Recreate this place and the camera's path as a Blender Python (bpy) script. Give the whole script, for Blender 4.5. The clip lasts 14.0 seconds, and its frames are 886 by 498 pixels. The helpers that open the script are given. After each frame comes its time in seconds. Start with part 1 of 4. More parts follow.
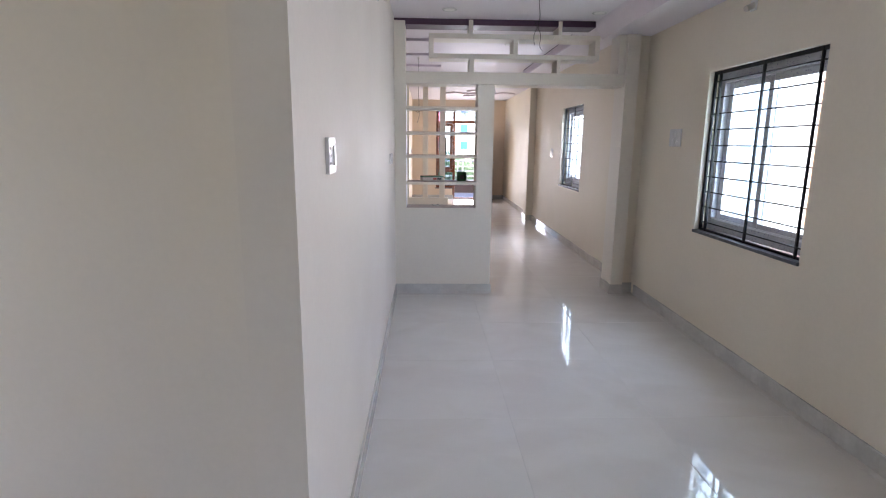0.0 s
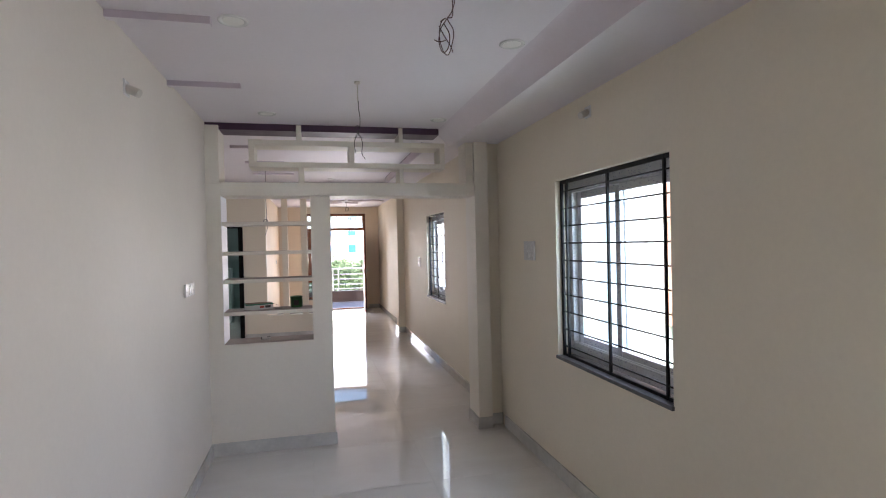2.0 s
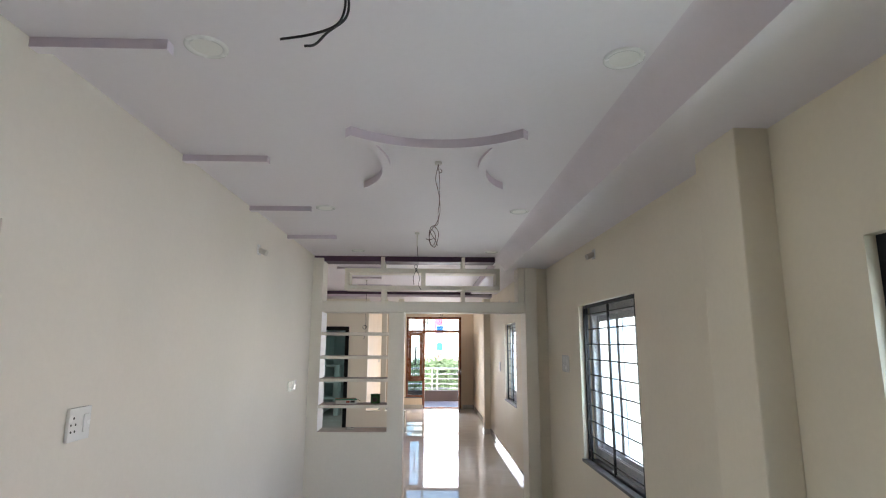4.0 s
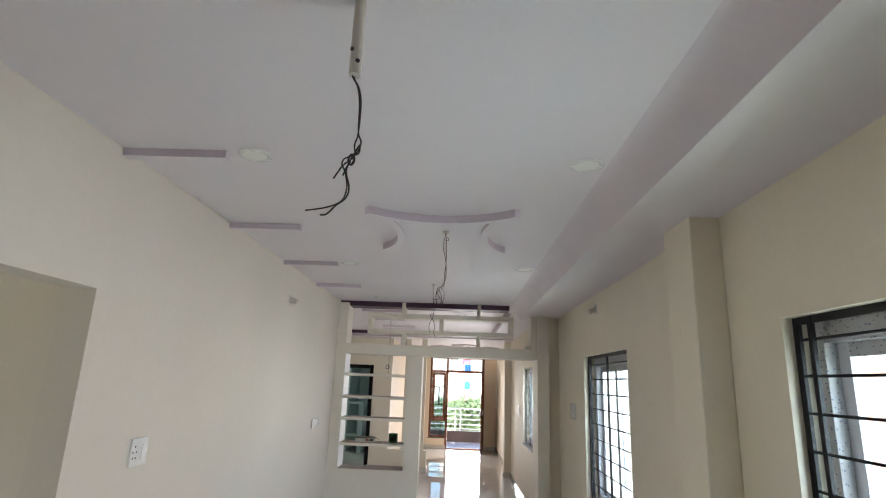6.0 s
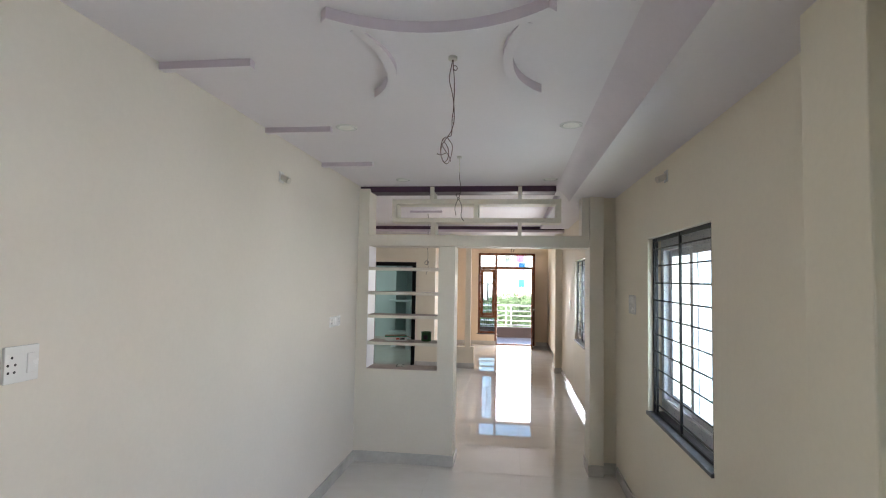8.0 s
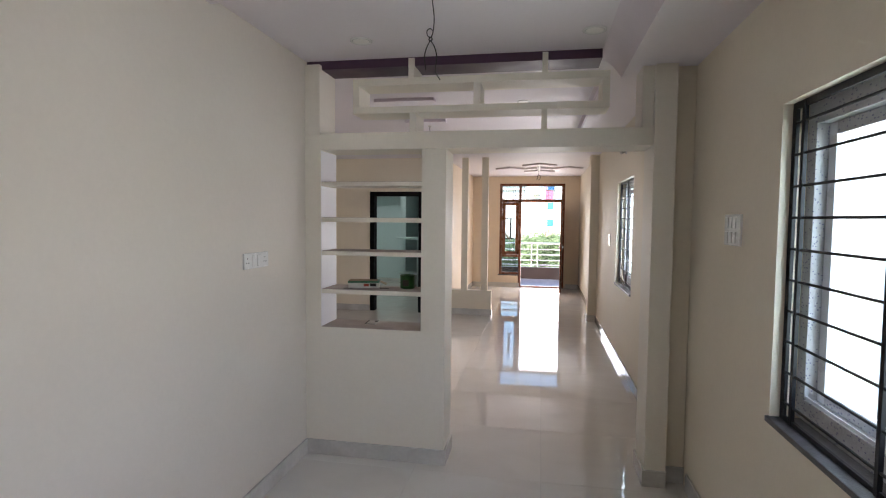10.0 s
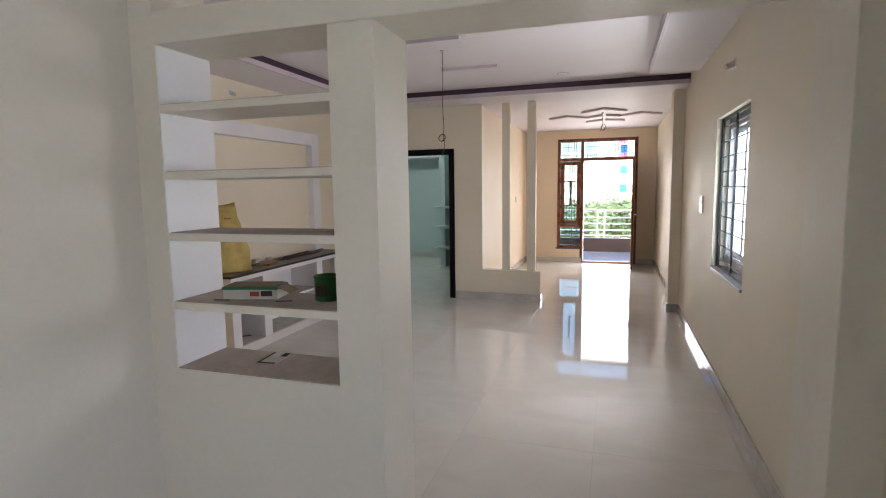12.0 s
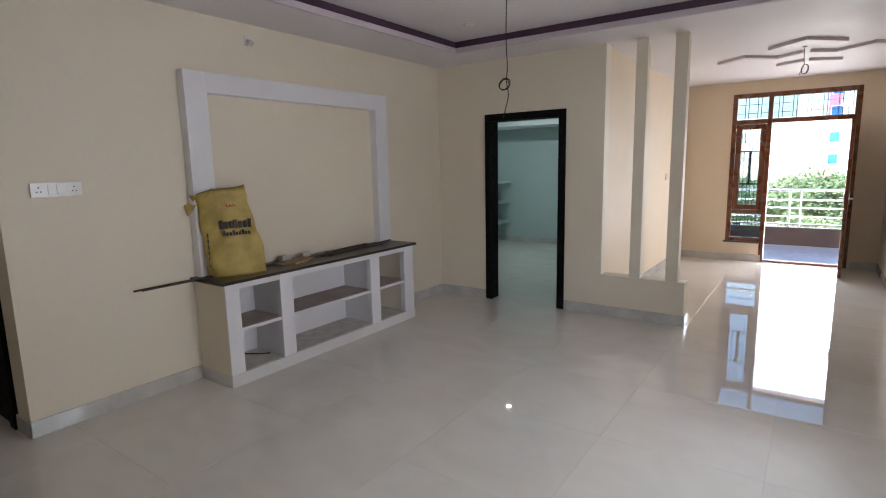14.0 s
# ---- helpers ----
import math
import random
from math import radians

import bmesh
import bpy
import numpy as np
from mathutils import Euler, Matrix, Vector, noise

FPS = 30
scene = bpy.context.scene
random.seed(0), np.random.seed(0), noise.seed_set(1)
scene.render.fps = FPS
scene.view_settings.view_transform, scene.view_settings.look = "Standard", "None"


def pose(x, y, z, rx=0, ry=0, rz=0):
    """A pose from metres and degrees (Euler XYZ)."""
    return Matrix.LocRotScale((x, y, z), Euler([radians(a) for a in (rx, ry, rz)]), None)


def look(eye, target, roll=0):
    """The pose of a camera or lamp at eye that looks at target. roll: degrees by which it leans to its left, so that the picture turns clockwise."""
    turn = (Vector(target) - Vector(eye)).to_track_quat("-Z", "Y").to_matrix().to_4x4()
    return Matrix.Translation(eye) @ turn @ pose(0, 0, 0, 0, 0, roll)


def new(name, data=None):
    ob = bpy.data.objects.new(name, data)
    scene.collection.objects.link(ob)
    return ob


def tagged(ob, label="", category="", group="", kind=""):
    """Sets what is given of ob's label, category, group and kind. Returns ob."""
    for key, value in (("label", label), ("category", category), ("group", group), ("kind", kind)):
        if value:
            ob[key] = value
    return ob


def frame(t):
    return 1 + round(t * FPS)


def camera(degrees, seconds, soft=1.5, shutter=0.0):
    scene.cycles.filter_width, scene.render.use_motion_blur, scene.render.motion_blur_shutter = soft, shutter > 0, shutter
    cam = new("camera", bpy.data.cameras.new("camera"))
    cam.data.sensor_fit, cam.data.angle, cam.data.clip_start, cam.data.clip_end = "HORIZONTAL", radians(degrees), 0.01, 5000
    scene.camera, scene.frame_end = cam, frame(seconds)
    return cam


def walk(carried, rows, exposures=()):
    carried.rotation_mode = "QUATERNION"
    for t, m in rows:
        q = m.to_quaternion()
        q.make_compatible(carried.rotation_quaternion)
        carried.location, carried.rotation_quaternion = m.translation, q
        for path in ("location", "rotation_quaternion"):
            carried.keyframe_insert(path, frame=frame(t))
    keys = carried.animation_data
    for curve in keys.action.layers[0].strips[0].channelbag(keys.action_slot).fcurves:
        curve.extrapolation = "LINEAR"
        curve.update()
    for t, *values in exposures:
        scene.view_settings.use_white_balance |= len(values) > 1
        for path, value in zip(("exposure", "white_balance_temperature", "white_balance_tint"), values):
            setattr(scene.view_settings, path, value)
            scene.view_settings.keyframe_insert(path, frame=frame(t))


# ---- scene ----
cam = camera(79.8, 14.0, soft=1.1)
PATH = [
    (0, (0.238, 0.11, 1.496), (0.305, 2.07, 1.104), 0.6),
    (0.5, (0.268, 0.388, 1.497), (0.456, 2.352, 1.166), 0.1),
    (1, (0.396, 0.643, 1.578), (0.673, 2.604, 1.299), -0.6),
    (1.5, (0.559, 0.825, 1.615), (1.005, 2.761, 1.387), -1.7),
    (2, (0.765, 0.851, 1.629), (1.233, 2.795, 1.609), -1.3),
    (2.5, (0.932, 0.638, 1.644), (1.201, 2.614, 1.797), -0.3),
    (3, (1.014, 0.356, 1.629), (1.116, 2.338, 1.872), 0.1),
    (3.5, (1.09, 0.074, 1.673), (1.134, 2.053, 1.956), 0.2),
    (4, (1.141, -0.151, 1.731), (1.191, 1.817, 2.082), 0.3),
    (4.2, (1.143, -0.208, 1.774), (1.202, 1.748, 2.187), 0.2),
    (6.3, (1.286, -0.564, 1.795), (1.2, 1.375, 2.278), 2.2),
    (6.5, (1.293, -0.527, 1.8), (1.199, 1.42, 2.247), 2.0),
    (7, (1.306, -0.312, 1.777), (1.187, 1.651, 2.143), 1.5),
    (7.5, (1.329, -0.026, 1.756), (1.166, 1.954, 1.988), 1.0),
    (8, (1.424, 0.318, 1.734), (1.165, 2.298, 1.847), 1.0),
    (8.2, (1.451, 0.451, 1.744), (1.17, 2.43, 1.803), 1.1),
    (10.3, (1.497, 2.239, 1.588), (1.133, 4.199, 1.426), 0.3),
    (10.5, (1.527, 2.4, 1.596), (1.161, 4.356, 1.392), -0.0),
    (11, (1.565, 2.849, 1.582), (1.102, 4.78, 1.342), -0.2),
    (11.5, (1.533, 3.296, 1.569), (0.954, 5.202, 1.389), -0.8),
    (12, (1.593, 3.773, 1.528), (0.986, 5.665, 1.3), -0.8),
    (12.5, (1.615, 4.23, 1.497), (1.002, 6.115, 1.231), 0.2),
    (13, (1.639, 4.732, 1.516), (0.991, 6.598, 1.202), 0.5),
    (13.5, (1.638, 5.172, 1.532), (0.738, 6.924, 1.188), -0.5),
    (14, (1.615, 5.621, 1.537), (0.478, 7.236, 1.221), -1.2),
]
LIGHTNESS = [(0, 3.36, 6050, 19), (0.5, 3.18, 6150, 19), (1.2, 3.0, 6250, 19), (2, 3.02, 6350, 18), (3.5, 3.2, 6450, 13), (6.5, 3.2, 6550, 11), (8, 3.24, 6480, 11), (10.5, 2.98, 6600, 16), (11, 3.15, 6600, 14), (11.6, 3.15, 6600, 14), (12.5, 2.9, 6450, 12), (13.5, 2.79, 6200, 12), (14, 2.93, 6200, 11)]
walk(cam, [(t, look(eye, target, roll)) for t, eye, target, roll in PATH], LIGHTNESS)

# ---- world and light ----
world = bpy.data.worlds.new("sky")
scene.world = world
world.use_nodes = True
wt = world.node_tree
sky = wt.nodes.new("ShaderNodeTexSky")
sky.sky_type = "NISHITA"
sky.sun_disc = False
SUN_FROM = Vector((-0.35, -0.62, 1.1)).normalized()
sky.sun_elevation = math.asin(SUN_FROM.z)
sky.sun_rotation = math.atan2(SUN_FROM.x, SUN_FROM.y)
sky.air_density, sky.dust_density = 1.0, 4.0
wt.links.new(sky.outputs[0], wt.nodes["Background"].inputs[0])
wt.nodes["Background"].inputs[1].default_value = 0.15
sun = new("sun", bpy.data.lights.new("sun", "SUN"))
sun.data.energy, sun.data.angle, sun.data.color = 4.0, radians(0.6), (1.0, 0.95, 0.87)
sun.matrix_world = look(SUN_FROM * 40, (0, 0, 0))


def daylight(name, eye, target, w, h, watts, col=(1.0, 0.94, 0.965)):
    """Sky light standing in a window opening, seen or added."""
    la = bpy.data.lights.new(name, "AREA")
    la.shape, la.size, la.size_y, la.energy, la.color = "RECTANGLE", w, h, watts, col
    ob = new(name, la)
    ob.matrix_world = look(eye, target)
    return ob


daylight("daylight_window_1", (2.78, 3.6, 1.52), (0, 3.6, 0.45), 1.5, 1.25, 4.9)
daylight("daylight_window_2", (2.74, 7.985, 1.51), (0, 7.985, 0.85), 1.4, 1.25, 11.5)
daylight("daylight_window_3", (2.78, 0.69, 1.52), (0, 0.69, 0.45), 1.5, 1.25, 4.2)
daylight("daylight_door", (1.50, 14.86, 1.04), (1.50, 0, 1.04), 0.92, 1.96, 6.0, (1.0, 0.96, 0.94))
# unseen fill lamp in an opening added to the side room
daylight("fill_side_room", (-3.47, 0.25, 1.5), (5.0, 0.25, 1.3), 1.2, 1.2, 1.1, (0.78, 0.89, 1.0))

# ---- plan, metres ----
XL, XR = -0.058, 2.37          # hall side walls
YB = -2.6                      # wall behind the walker
YP, YP2 = 5.30, 5.57           # shelf partition
XT = -2.04                     # wall with the display unit
YN, YN2 = 10.78, 10.92         # wall with the black door frame
YD, YD2 = 14.70, 14.90         # wall with the balcony door
XF = -0.12                     # front room side wall
ZC, ZS = 2.625, 2.51           # hall ceiling and its side soffit
ZB, ZT = 2.625, 2.735           # living room border and tray
ZTOP = 3.0

# ---- materials ----
def ramp_mix(nt, fac, a, b):
    m = nt.nodes.new("ShaderNodeMix")
    m.data_type = "RGBA"
    nt.links.new(fac, m.inputs[0])
    m.inputs[6].default_value, m.inputs[7].default_value = (*a, 1), (*b, 1)
    return m.outputs[2]


def noise_fac(nt, scale, detail=4.0, lo=0.35, hi=0.65, stretch=None):
    co = nt.nodes.new("ShaderNodeNewGeometry").outputs["Position"]
    if stretch:
        mp = nt.nodes.new("ShaderNodeMapping")
        mp.inputs["Scale"].default_value = stretch
        nt.links.new(co, mp.inputs[0])
        co = mp.outputs[0]
    n = nt.nodes.new("ShaderNodeTexNoise")
    n.inputs["Scale"].default_value, n.inputs["Detail"].default_value = scale, detail
    nt.links.new(co, n.inputs["Vector"])
    r = nt.nodes.new("ShaderNodeMapRange")
    r.inputs[1].default_value, r.inputs[2].default_value = lo, hi
    nt.links.new(n.outputs["Fac"], r.inputs[0])
    return r.outputs[0]


def mat(name, col, rough=0.6, var=0.08, big=1.3, fine=60.0, bump=0.05, metal=0.0, col2=None, stretch=None, coat=0.0):
    """Principled material with two scales of variation."""
    m = bpy.data.materials.new(name)
    m.use_nodes = True
    nt = m.node_tree
    p = nt.nodes["Principled BSDF"]
    dark = col2 or tuple(c * (1 - var) for c in col)
    base = ramp_mix(nt, noise_fac(nt, big, 5.0, stretch=stretch), dark, col)
    f2 = noise_fac(nt, fine, 3.0, 0.25, 0.75)
    mx = nt.nodes.new("ShaderNodeMix")
    mx.data_type, mx.blend_type = "RGBA", "MULTIPLY"
    mx.inputs[0].default_value = 1.0
    nt.links.new(base, mx.inputs[6])
    v = 1 - var * 0.5
    nt.links.new(ramp_mix(nt, f2, (v, v, v), (1, 1, 1)), mx.inputs[7])
    nt.links.new(mx.outputs[2], p.inputs["Base Color"])
    rr = nt.nodes.new("ShaderNodeMapRange")
    rr.inputs[3].default_value, rr.inputs[4].default_value = rough * 0.9, min(1.0, rough * 1.1)
    nt.links.new(noise_fac(nt, big * 3, 3.0), rr.inputs[0])
    nt.links.new(rr.outputs[0], p.inputs["Roughness"])
    p.inputs["Metallic"].default_value = metal
    p.inputs["Coat Weight"].default_value = coat
    if bump:
        b = nt.nodes.new("ShaderNodeBump")
        b.inputs["Strength"].default_value, b.inputs["Distance"].default_value = bump, 0.004
        nt.links.new(f2, b.inputs["Height"])
        nt.links.new(b.outputs[0], p.inputs["Normal"])
    return m


def glass_mat(name, tint, rough=0.0):
    m = bpy.data.materials.new(name)
    m.use_nodes = True
    nt = m.node_tree
    nt.nodes.remove(nt.nodes["Principled BSDF"])
    tr = nt.nodes.new("ShaderNodeBsdfTransparent")
    tr.inputs[0].default_value = (*tint, 1)
    gl = nt.nodes.new("ShaderNodeBsdfGlossy")
    gl.inputs["Roughness"].default_value = rough
    fr = nt.nodes.new("ShaderNodeFresnel")
    fr.inputs[0].default_value = 1.5
    mx = nt.nodes.new("ShaderNodeMixShader")
    nt.links.new(fr.outputs[0], mx.inputs[0])
    nt.links.new(tr.outputs[0], mx.inputs[1])
    nt.links.new(gl.outputs[0], mx.inputs[2])
    nt.links.new(mx.outputs[0], nt.nodes["Material Output"].inputs[0])
    return m


def tile_mat():
    """Polished off-white vitrified tile with faint veins, each tile a little different."""
    m = mat("polished_tile", (0.645, 0.655, 0.60), 0.035, 0.05, 2.2, 30.0, 0.0)
    nt = m.node_tree
    p = nt.nodes["Principled BSDF"]
    p.inputs["IOR"].default_value = 1.62
    geo = nt.nodes.new("ShaderNodeNewGeometry")
    info = nt.nodes.new("ShaderNodeObjectInfo")
    off = nt.nodes.new("ShaderNodeVectorMath")
    off.operation = "MULTIPLY_ADD"
    nt.links.new(info.outputs["Random"], off.inputs[0])
    off.inputs[1].default_value = (40, 23, 0)
    nt.links.new(geo.outputs["Position"], off.inputs[2])
    mp = nt.nodes.new("ShaderNodeMapping")
    mp.inputs["Rotation"].default_value = (0, 0, 0.6)
    mp.inputs["Scale"].default_value = (1.0, 1.5, 1)
    nt.links.new(off.outputs[0], mp.inputs[0])
    n = nt.nodes.new("ShaderNodeTexNoise")
    n.inputs["Scale"].default_value, n.inputs["Detail"].default_value, n.inputs["Distortion"].default_value = 1.6, 8.0, 1.2
    nt.links.new(mp.outputs[0], n.inputs["Vector"])
    cr = nt.nodes.new("ShaderNodeValToRGB")
    cr.color_ramp.elements[0].position, cr.color_ramp.elements[1].position = 0.35, 0.62
    cr.color_ramp.elements[0].color = (0.675, 0.65, 0.60, 1)
    cr.color_ramp.elements[1].color = (0.72, 0.70, 0.65, 1)
    nt.links.new(n.outputs["Fac"], cr.inputs[0])
    nt.links.new(cr.outputs[0], p.inputs["Base Color"])
    smudge = nt.nodes.new("ShaderNodeMapRange")
    smudge.inputs[3].default_value, smudge.inputs[4].default_value = 0.008, 0.05
    nt.links.new(noise_fac(nt, 3.5, 6.0, 0.5, 0.78), smudge.inputs[0])
    nt.links.new(smudge.outputs[0], p.inputs["Roughness"])
    wav = nt.nodes.new("ShaderNodeTexNoise")
    wav.inputs["Scale"].default_value = 2.2
    nt.links.new(off.outputs[0], wav.inputs["Vector"])
    b = nt.nodes.new("ShaderNodeBump")
    b.inputs["Strength"].default_value, b.inputs["Distance"].default_value = 0.012, 0.01
    nt.links.new(wav.outputs["Fac"], b.inputs["Height"])
    nt.links.new(b.outputs[0], p.inputs["Normal"])
    return m


def film_mat():
    """Grey protective film printed with small dark blue marks."""
    m = mat("printed_film", (0.58, 0.59, 0.61), 0.35, 0.15, 9.0, 90.0, 0.25)
    nt = m.node_tree
    p = nt.nodes["Principled BSDF"]
    geo = nt.nodes.new("ShaderNodeNewGeometry")
    mp = nt.nodes.new("ShaderNodeMapping")
    mp.inputs["Scale"].default_value = (85, 44, 85)
    nt.links.new(geo.outputs["Position"], mp.inputs[0])
    vo = nt.nodes.new("ShaderNodeTexVoronoi")
    vo.inputs["Scale"].default_value = 1.0
    nt.links.new(mp.outputs[0], vo.inputs["Vector"])
    lt = nt.nodes.new("ShaderNodeMath")
    lt.operation = "LESS_THAN"
    lt.inputs[1].default_value = 0.25
    nt.links.new(vo.outputs["Distance"], lt.inputs[0])
    old = p.inputs["Base Color"].links[0].from_socket
    mx = nt.nodes.new("ShaderNodeMix")
    mx.data_type = "RGBA"
    nt.links.new(lt.outputs[0], mx.inputs[0])
    nt.links.new(old, mx.inputs[6])
    mx.inputs[7].default_value = (0.24, 0.25, 0.35, 1)
    nt.links.new(mx.outputs[2], p.inputs["Base Color"])
    return m


def leaf_mat(name, col):
    """Leaves that let some light through."""
    m = mat(name, col, 0.6, 0.35, 0.8, 6.0, 0.0)
    nt = m.node_tree
    tl = nt.nodes.new("ShaderNodeBsdfTranslucent")
    tl.inputs[0].default_value = (col[0] * 1.3, col[1] * 1.2, col[2], 1)
    mx = nt.nodes.new("ShaderNodeMixShader")
    mx.inputs[0].default_value = 0.35
    nt.links.new(nt.nodes["Principled BSDF"].outputs[0], mx.inputs[1])
    nt.links.new(tl.outputs[0], mx.inputs[2])
    nt.links.new(mx.outputs[0], nt.nodes["Material Output"].inputs[0])
    return m


def glow_mat(name, col, strength):
    m = bpy.data.materials.new(name)
    m.use_nodes = True
    p = m.node_tree.nodes["Principled BSDF"]
    p.inputs["Emission Color"].default_value, p.inputs["Emission Strength"].default_value = (*col, 1), strength
    return m


CREAM = mat("cream_wall_paint", (0.835, 0.765, 0.625), 0.55, 0.06, 0.9, 45.0, 0.08)
# cream pushed to peach: the front room's warm bounce is in the colour
PEACH = mat("cream_paint_peach_bounce", (0.83, 0.70, 0.53), 0.55, 0.06, 0.9, 45.0, 0.08)
IVORY = mat("ivory_partition_paint", (0.83, 0.785, 0.685), 0.5, 0.06, 1.2, 45.0, 0.08)
OFFWHITE = mat("off_white_wall_paint", (0.735, 0.685, 0.605), 0.55, 0.06, 0.9, 45.0, 0.08)
WHITE = mat("white_ceiling_paint", (0.79, 0.75, 0.775), 0.6, 0.04, 0.8, 40.0, 0.05)
BRIGHT = mat("bright_white_paint", (0.84, 0.84, 0.87), 0.45, 0.05, 2.0, 50.0, 0.08)
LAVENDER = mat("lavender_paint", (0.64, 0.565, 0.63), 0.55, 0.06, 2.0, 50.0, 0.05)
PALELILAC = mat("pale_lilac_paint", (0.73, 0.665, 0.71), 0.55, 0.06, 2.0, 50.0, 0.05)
PURPLE = mat("dark_purple_paint", (0.075, 0.035, 0.07), 0.5, 0.15, 2.0, 50.0, 0.05)
AQUA = mat("pale_aqua_paint", (0.55, 0.645, 0.635), 0.55, 0.06, 1.0, 45.0, 0.06)
MARBLE = mat("grey_white_marble", (0.68, 0.67, 0.63), 0.07, 0.2, 4.0, 40.0, 0.02)
GROUT = mat("tile_grout", (0.61, 0.61, 0.56), 0.8, 0.2, 8.0, 80.0, 0.1)
TILE = tile_mat()
GRANITE = mat("black_granite", (0.022, 0.018, 0.017), 0.32, 0.4, 20.0, 160.0, 0.0)
SILL = mat("grey_granite_sill", (0.10, 0.10, 0.105), 0.35, 0.4, 14.0, 120.0, 0.15)
BLACKWOOD = mat("black_painted_wood", (0.002, 0.0018, 0.0018), 0.75, 0.3, 6.0, 70.0, 0.1)
BLACKWOOD.node_tree.nodes["Principled BSDF"].inputs["Specular IOR Level"].default_value = 0.22
IRON = mat("black_painted_iron", (0.008, 0.009, 0.012), 0.4, 0.3, 10.0, 90.0, 0.1)
IRON.node_tree.nodes["Principled BSDF"].inputs["Specular IOR Level"].default_value = 0.3
UPVC = mat("white_upvc", (0.78, 0.80, 0.83), 0.3, 0.04, 4.0, 60.0, 0.0)
FILM = film_mat()
CREASE = mat("film_crease", (0.16, 0.18, 0.19), 0.5, 0.1, 9.0, 60.0, 0.0)
GLASS = glass_mat("window_glass", (0.60, 0.78, 0.85))
CLEAR = glass_mat("clear_glass", (0.35, 0.44, 0.48))
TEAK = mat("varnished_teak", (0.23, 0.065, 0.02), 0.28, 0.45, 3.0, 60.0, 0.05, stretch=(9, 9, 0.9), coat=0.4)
LEAFWOOD = mat("door_skin_pale_glare", (0.62, 0.50, 0.42), 0.35, 0.15, 3.0, 60.0, 0.04, stretch=(9, 9, 0.9), coat=0.2)
PLASTIC = mat("white_switch_plastic", (0.82, 0.82, 0.80), 0.25, 0.03, 6.0, 60.0, 0.0)
SOCKET = mat("dark_socket_hole", (0.03, 0.03, 0.03), 0.6, 0.2, 20.0, 60.0, 0.0)
WIRE = mat("black_wire", (0.015, 0.013, 0.013), 0.45, 0.3, 30.0, 90.0, 0.0)
REDWIRE = mat("dull_red_wire", (0.10, 0.03, 0.025), 0.45, 0.3, 30.0, 90.0, 0.0)
PIPE = mat("ivory_conduit", (0.66, 0.62, 0.55), 0.35, 0.12, 8.0, 60.0, 0.02)
LENS = mat("lamp_diffuser", (0.80, 0.79, 0.75), 0.4, 0.03, 8.0, 60.0, 0.0)
LIT = glow_mat("lit_lamp", (0.88, 1.0, 0.96), 190.0)
STEEL = mat("brushed_steel", (0.62, 0.63, 0.64), 0.22, 0.1, 6.0, 80.0, 0.02, metal=1.0)
SACK = mat("yellow_woven_sack", (0.60, 0.46, 0.13), 0.5, 0.25, 7.0, 140.0, 0.35, col2=(0.38, 0.28, 0.06))
INK = mat("dark_print", (0.035, 0.025, 0.02), 0.6, 0.3, 20.0, 90.0, 0.0)
REDINK = mat("red_print", (0.45, 0.06, 0.03), 0.6, 0.3, 20.0, 90.0, 0.0)
GREENTIN = mat("green_tin", (0.025, 0.14, 0.03), 0.35, 0.3, 12.0, 80.0, 0.05)
CARTON = mat("white_carton", (0.62, 0.60, 0.54), 0.6, 0.2, 12.0, 80.0, 0.1)
CARTONGREEN = mat("green_carton_print", (0.03, 0.17, 0.09), 0.55, 0.25, 12.0, 80.0, 0.05)
BROWNCARD = mat("brown_cardboard", (0.33, 0.22, 0.13), 0.75, 0.25, 14.0, 90.0, 0.1)
DUST = mat("dusty_shelf_top", (0.50, 0.42, 0.365), 0.7, 0.22, 6.0, 60.0, 0.15)
BOARD = mat("rough_wood_board", (0.40, 0.25, 0.14), 0.7, 0.3, 6.0, 70.0, 0.2, stretch=(2, 12, 12))
RUST = mat("dull_steel_rod", (0.12, 0.10, 0.085), 0.5, 0.4, 20.0, 90.0, 0.1, metal=0.6)
SLATE = mat("blue_grey_balcony_tile", (0.10, 0.11, 0.15), 0.35, 0.2, 4.0, 40.0, 0.05)
DARKCLAD = mat("dark_brown_cladding", (0.016, 0.010, 0.009), 0.35, 0.4, 3.0, 40.0, 0.1)
LEAF = leaf_mat("tree_leaves", (0.10, 0.16, 0.08))
BARK = mat("tree_bark", (0.13, 0.09, 0.06), 0.9, 0.4, 3.0, 20.0, 0.3)
GROUND = mat("dry_grass_ground", (0.10, 0.13, 0.06), 0.95, 0.4, 0.1, 2.0, 0.1, col2=(0.24, 0.20, 0.13))
FACADE = mat("white_facade", (0.76, 0.75, 0.73), 0.8, 0.08, 0.3, 6.0, 0.05)
GREYFACADE = mat("blue_grey_facade", (0.36, 0.43, 0.52), 0.8, 0.08, 0.3, 6.0, 0.05)
PINK = mat("pink_red_facade", (0.66, 0.16, 0.26), 0.8, 0.1, 0.3, 6.0, 0.05)
ORANGE = mat("salmon_facade", (0.62, 0.30, 0.20), 0.8, 0.1, 0.3, 6.0, 0.05)
BLUEGLASS = mat("blue_window_glass", (0.03, 0.12, 0.34), 0.1, 0.2, 1.0, 6.0, 0.0)
BEIGEWIN = mat("beige_shutter", (0.34, 0.30, 0.23), 0.6, 0.2, 1.0, 6.0, 0.0)


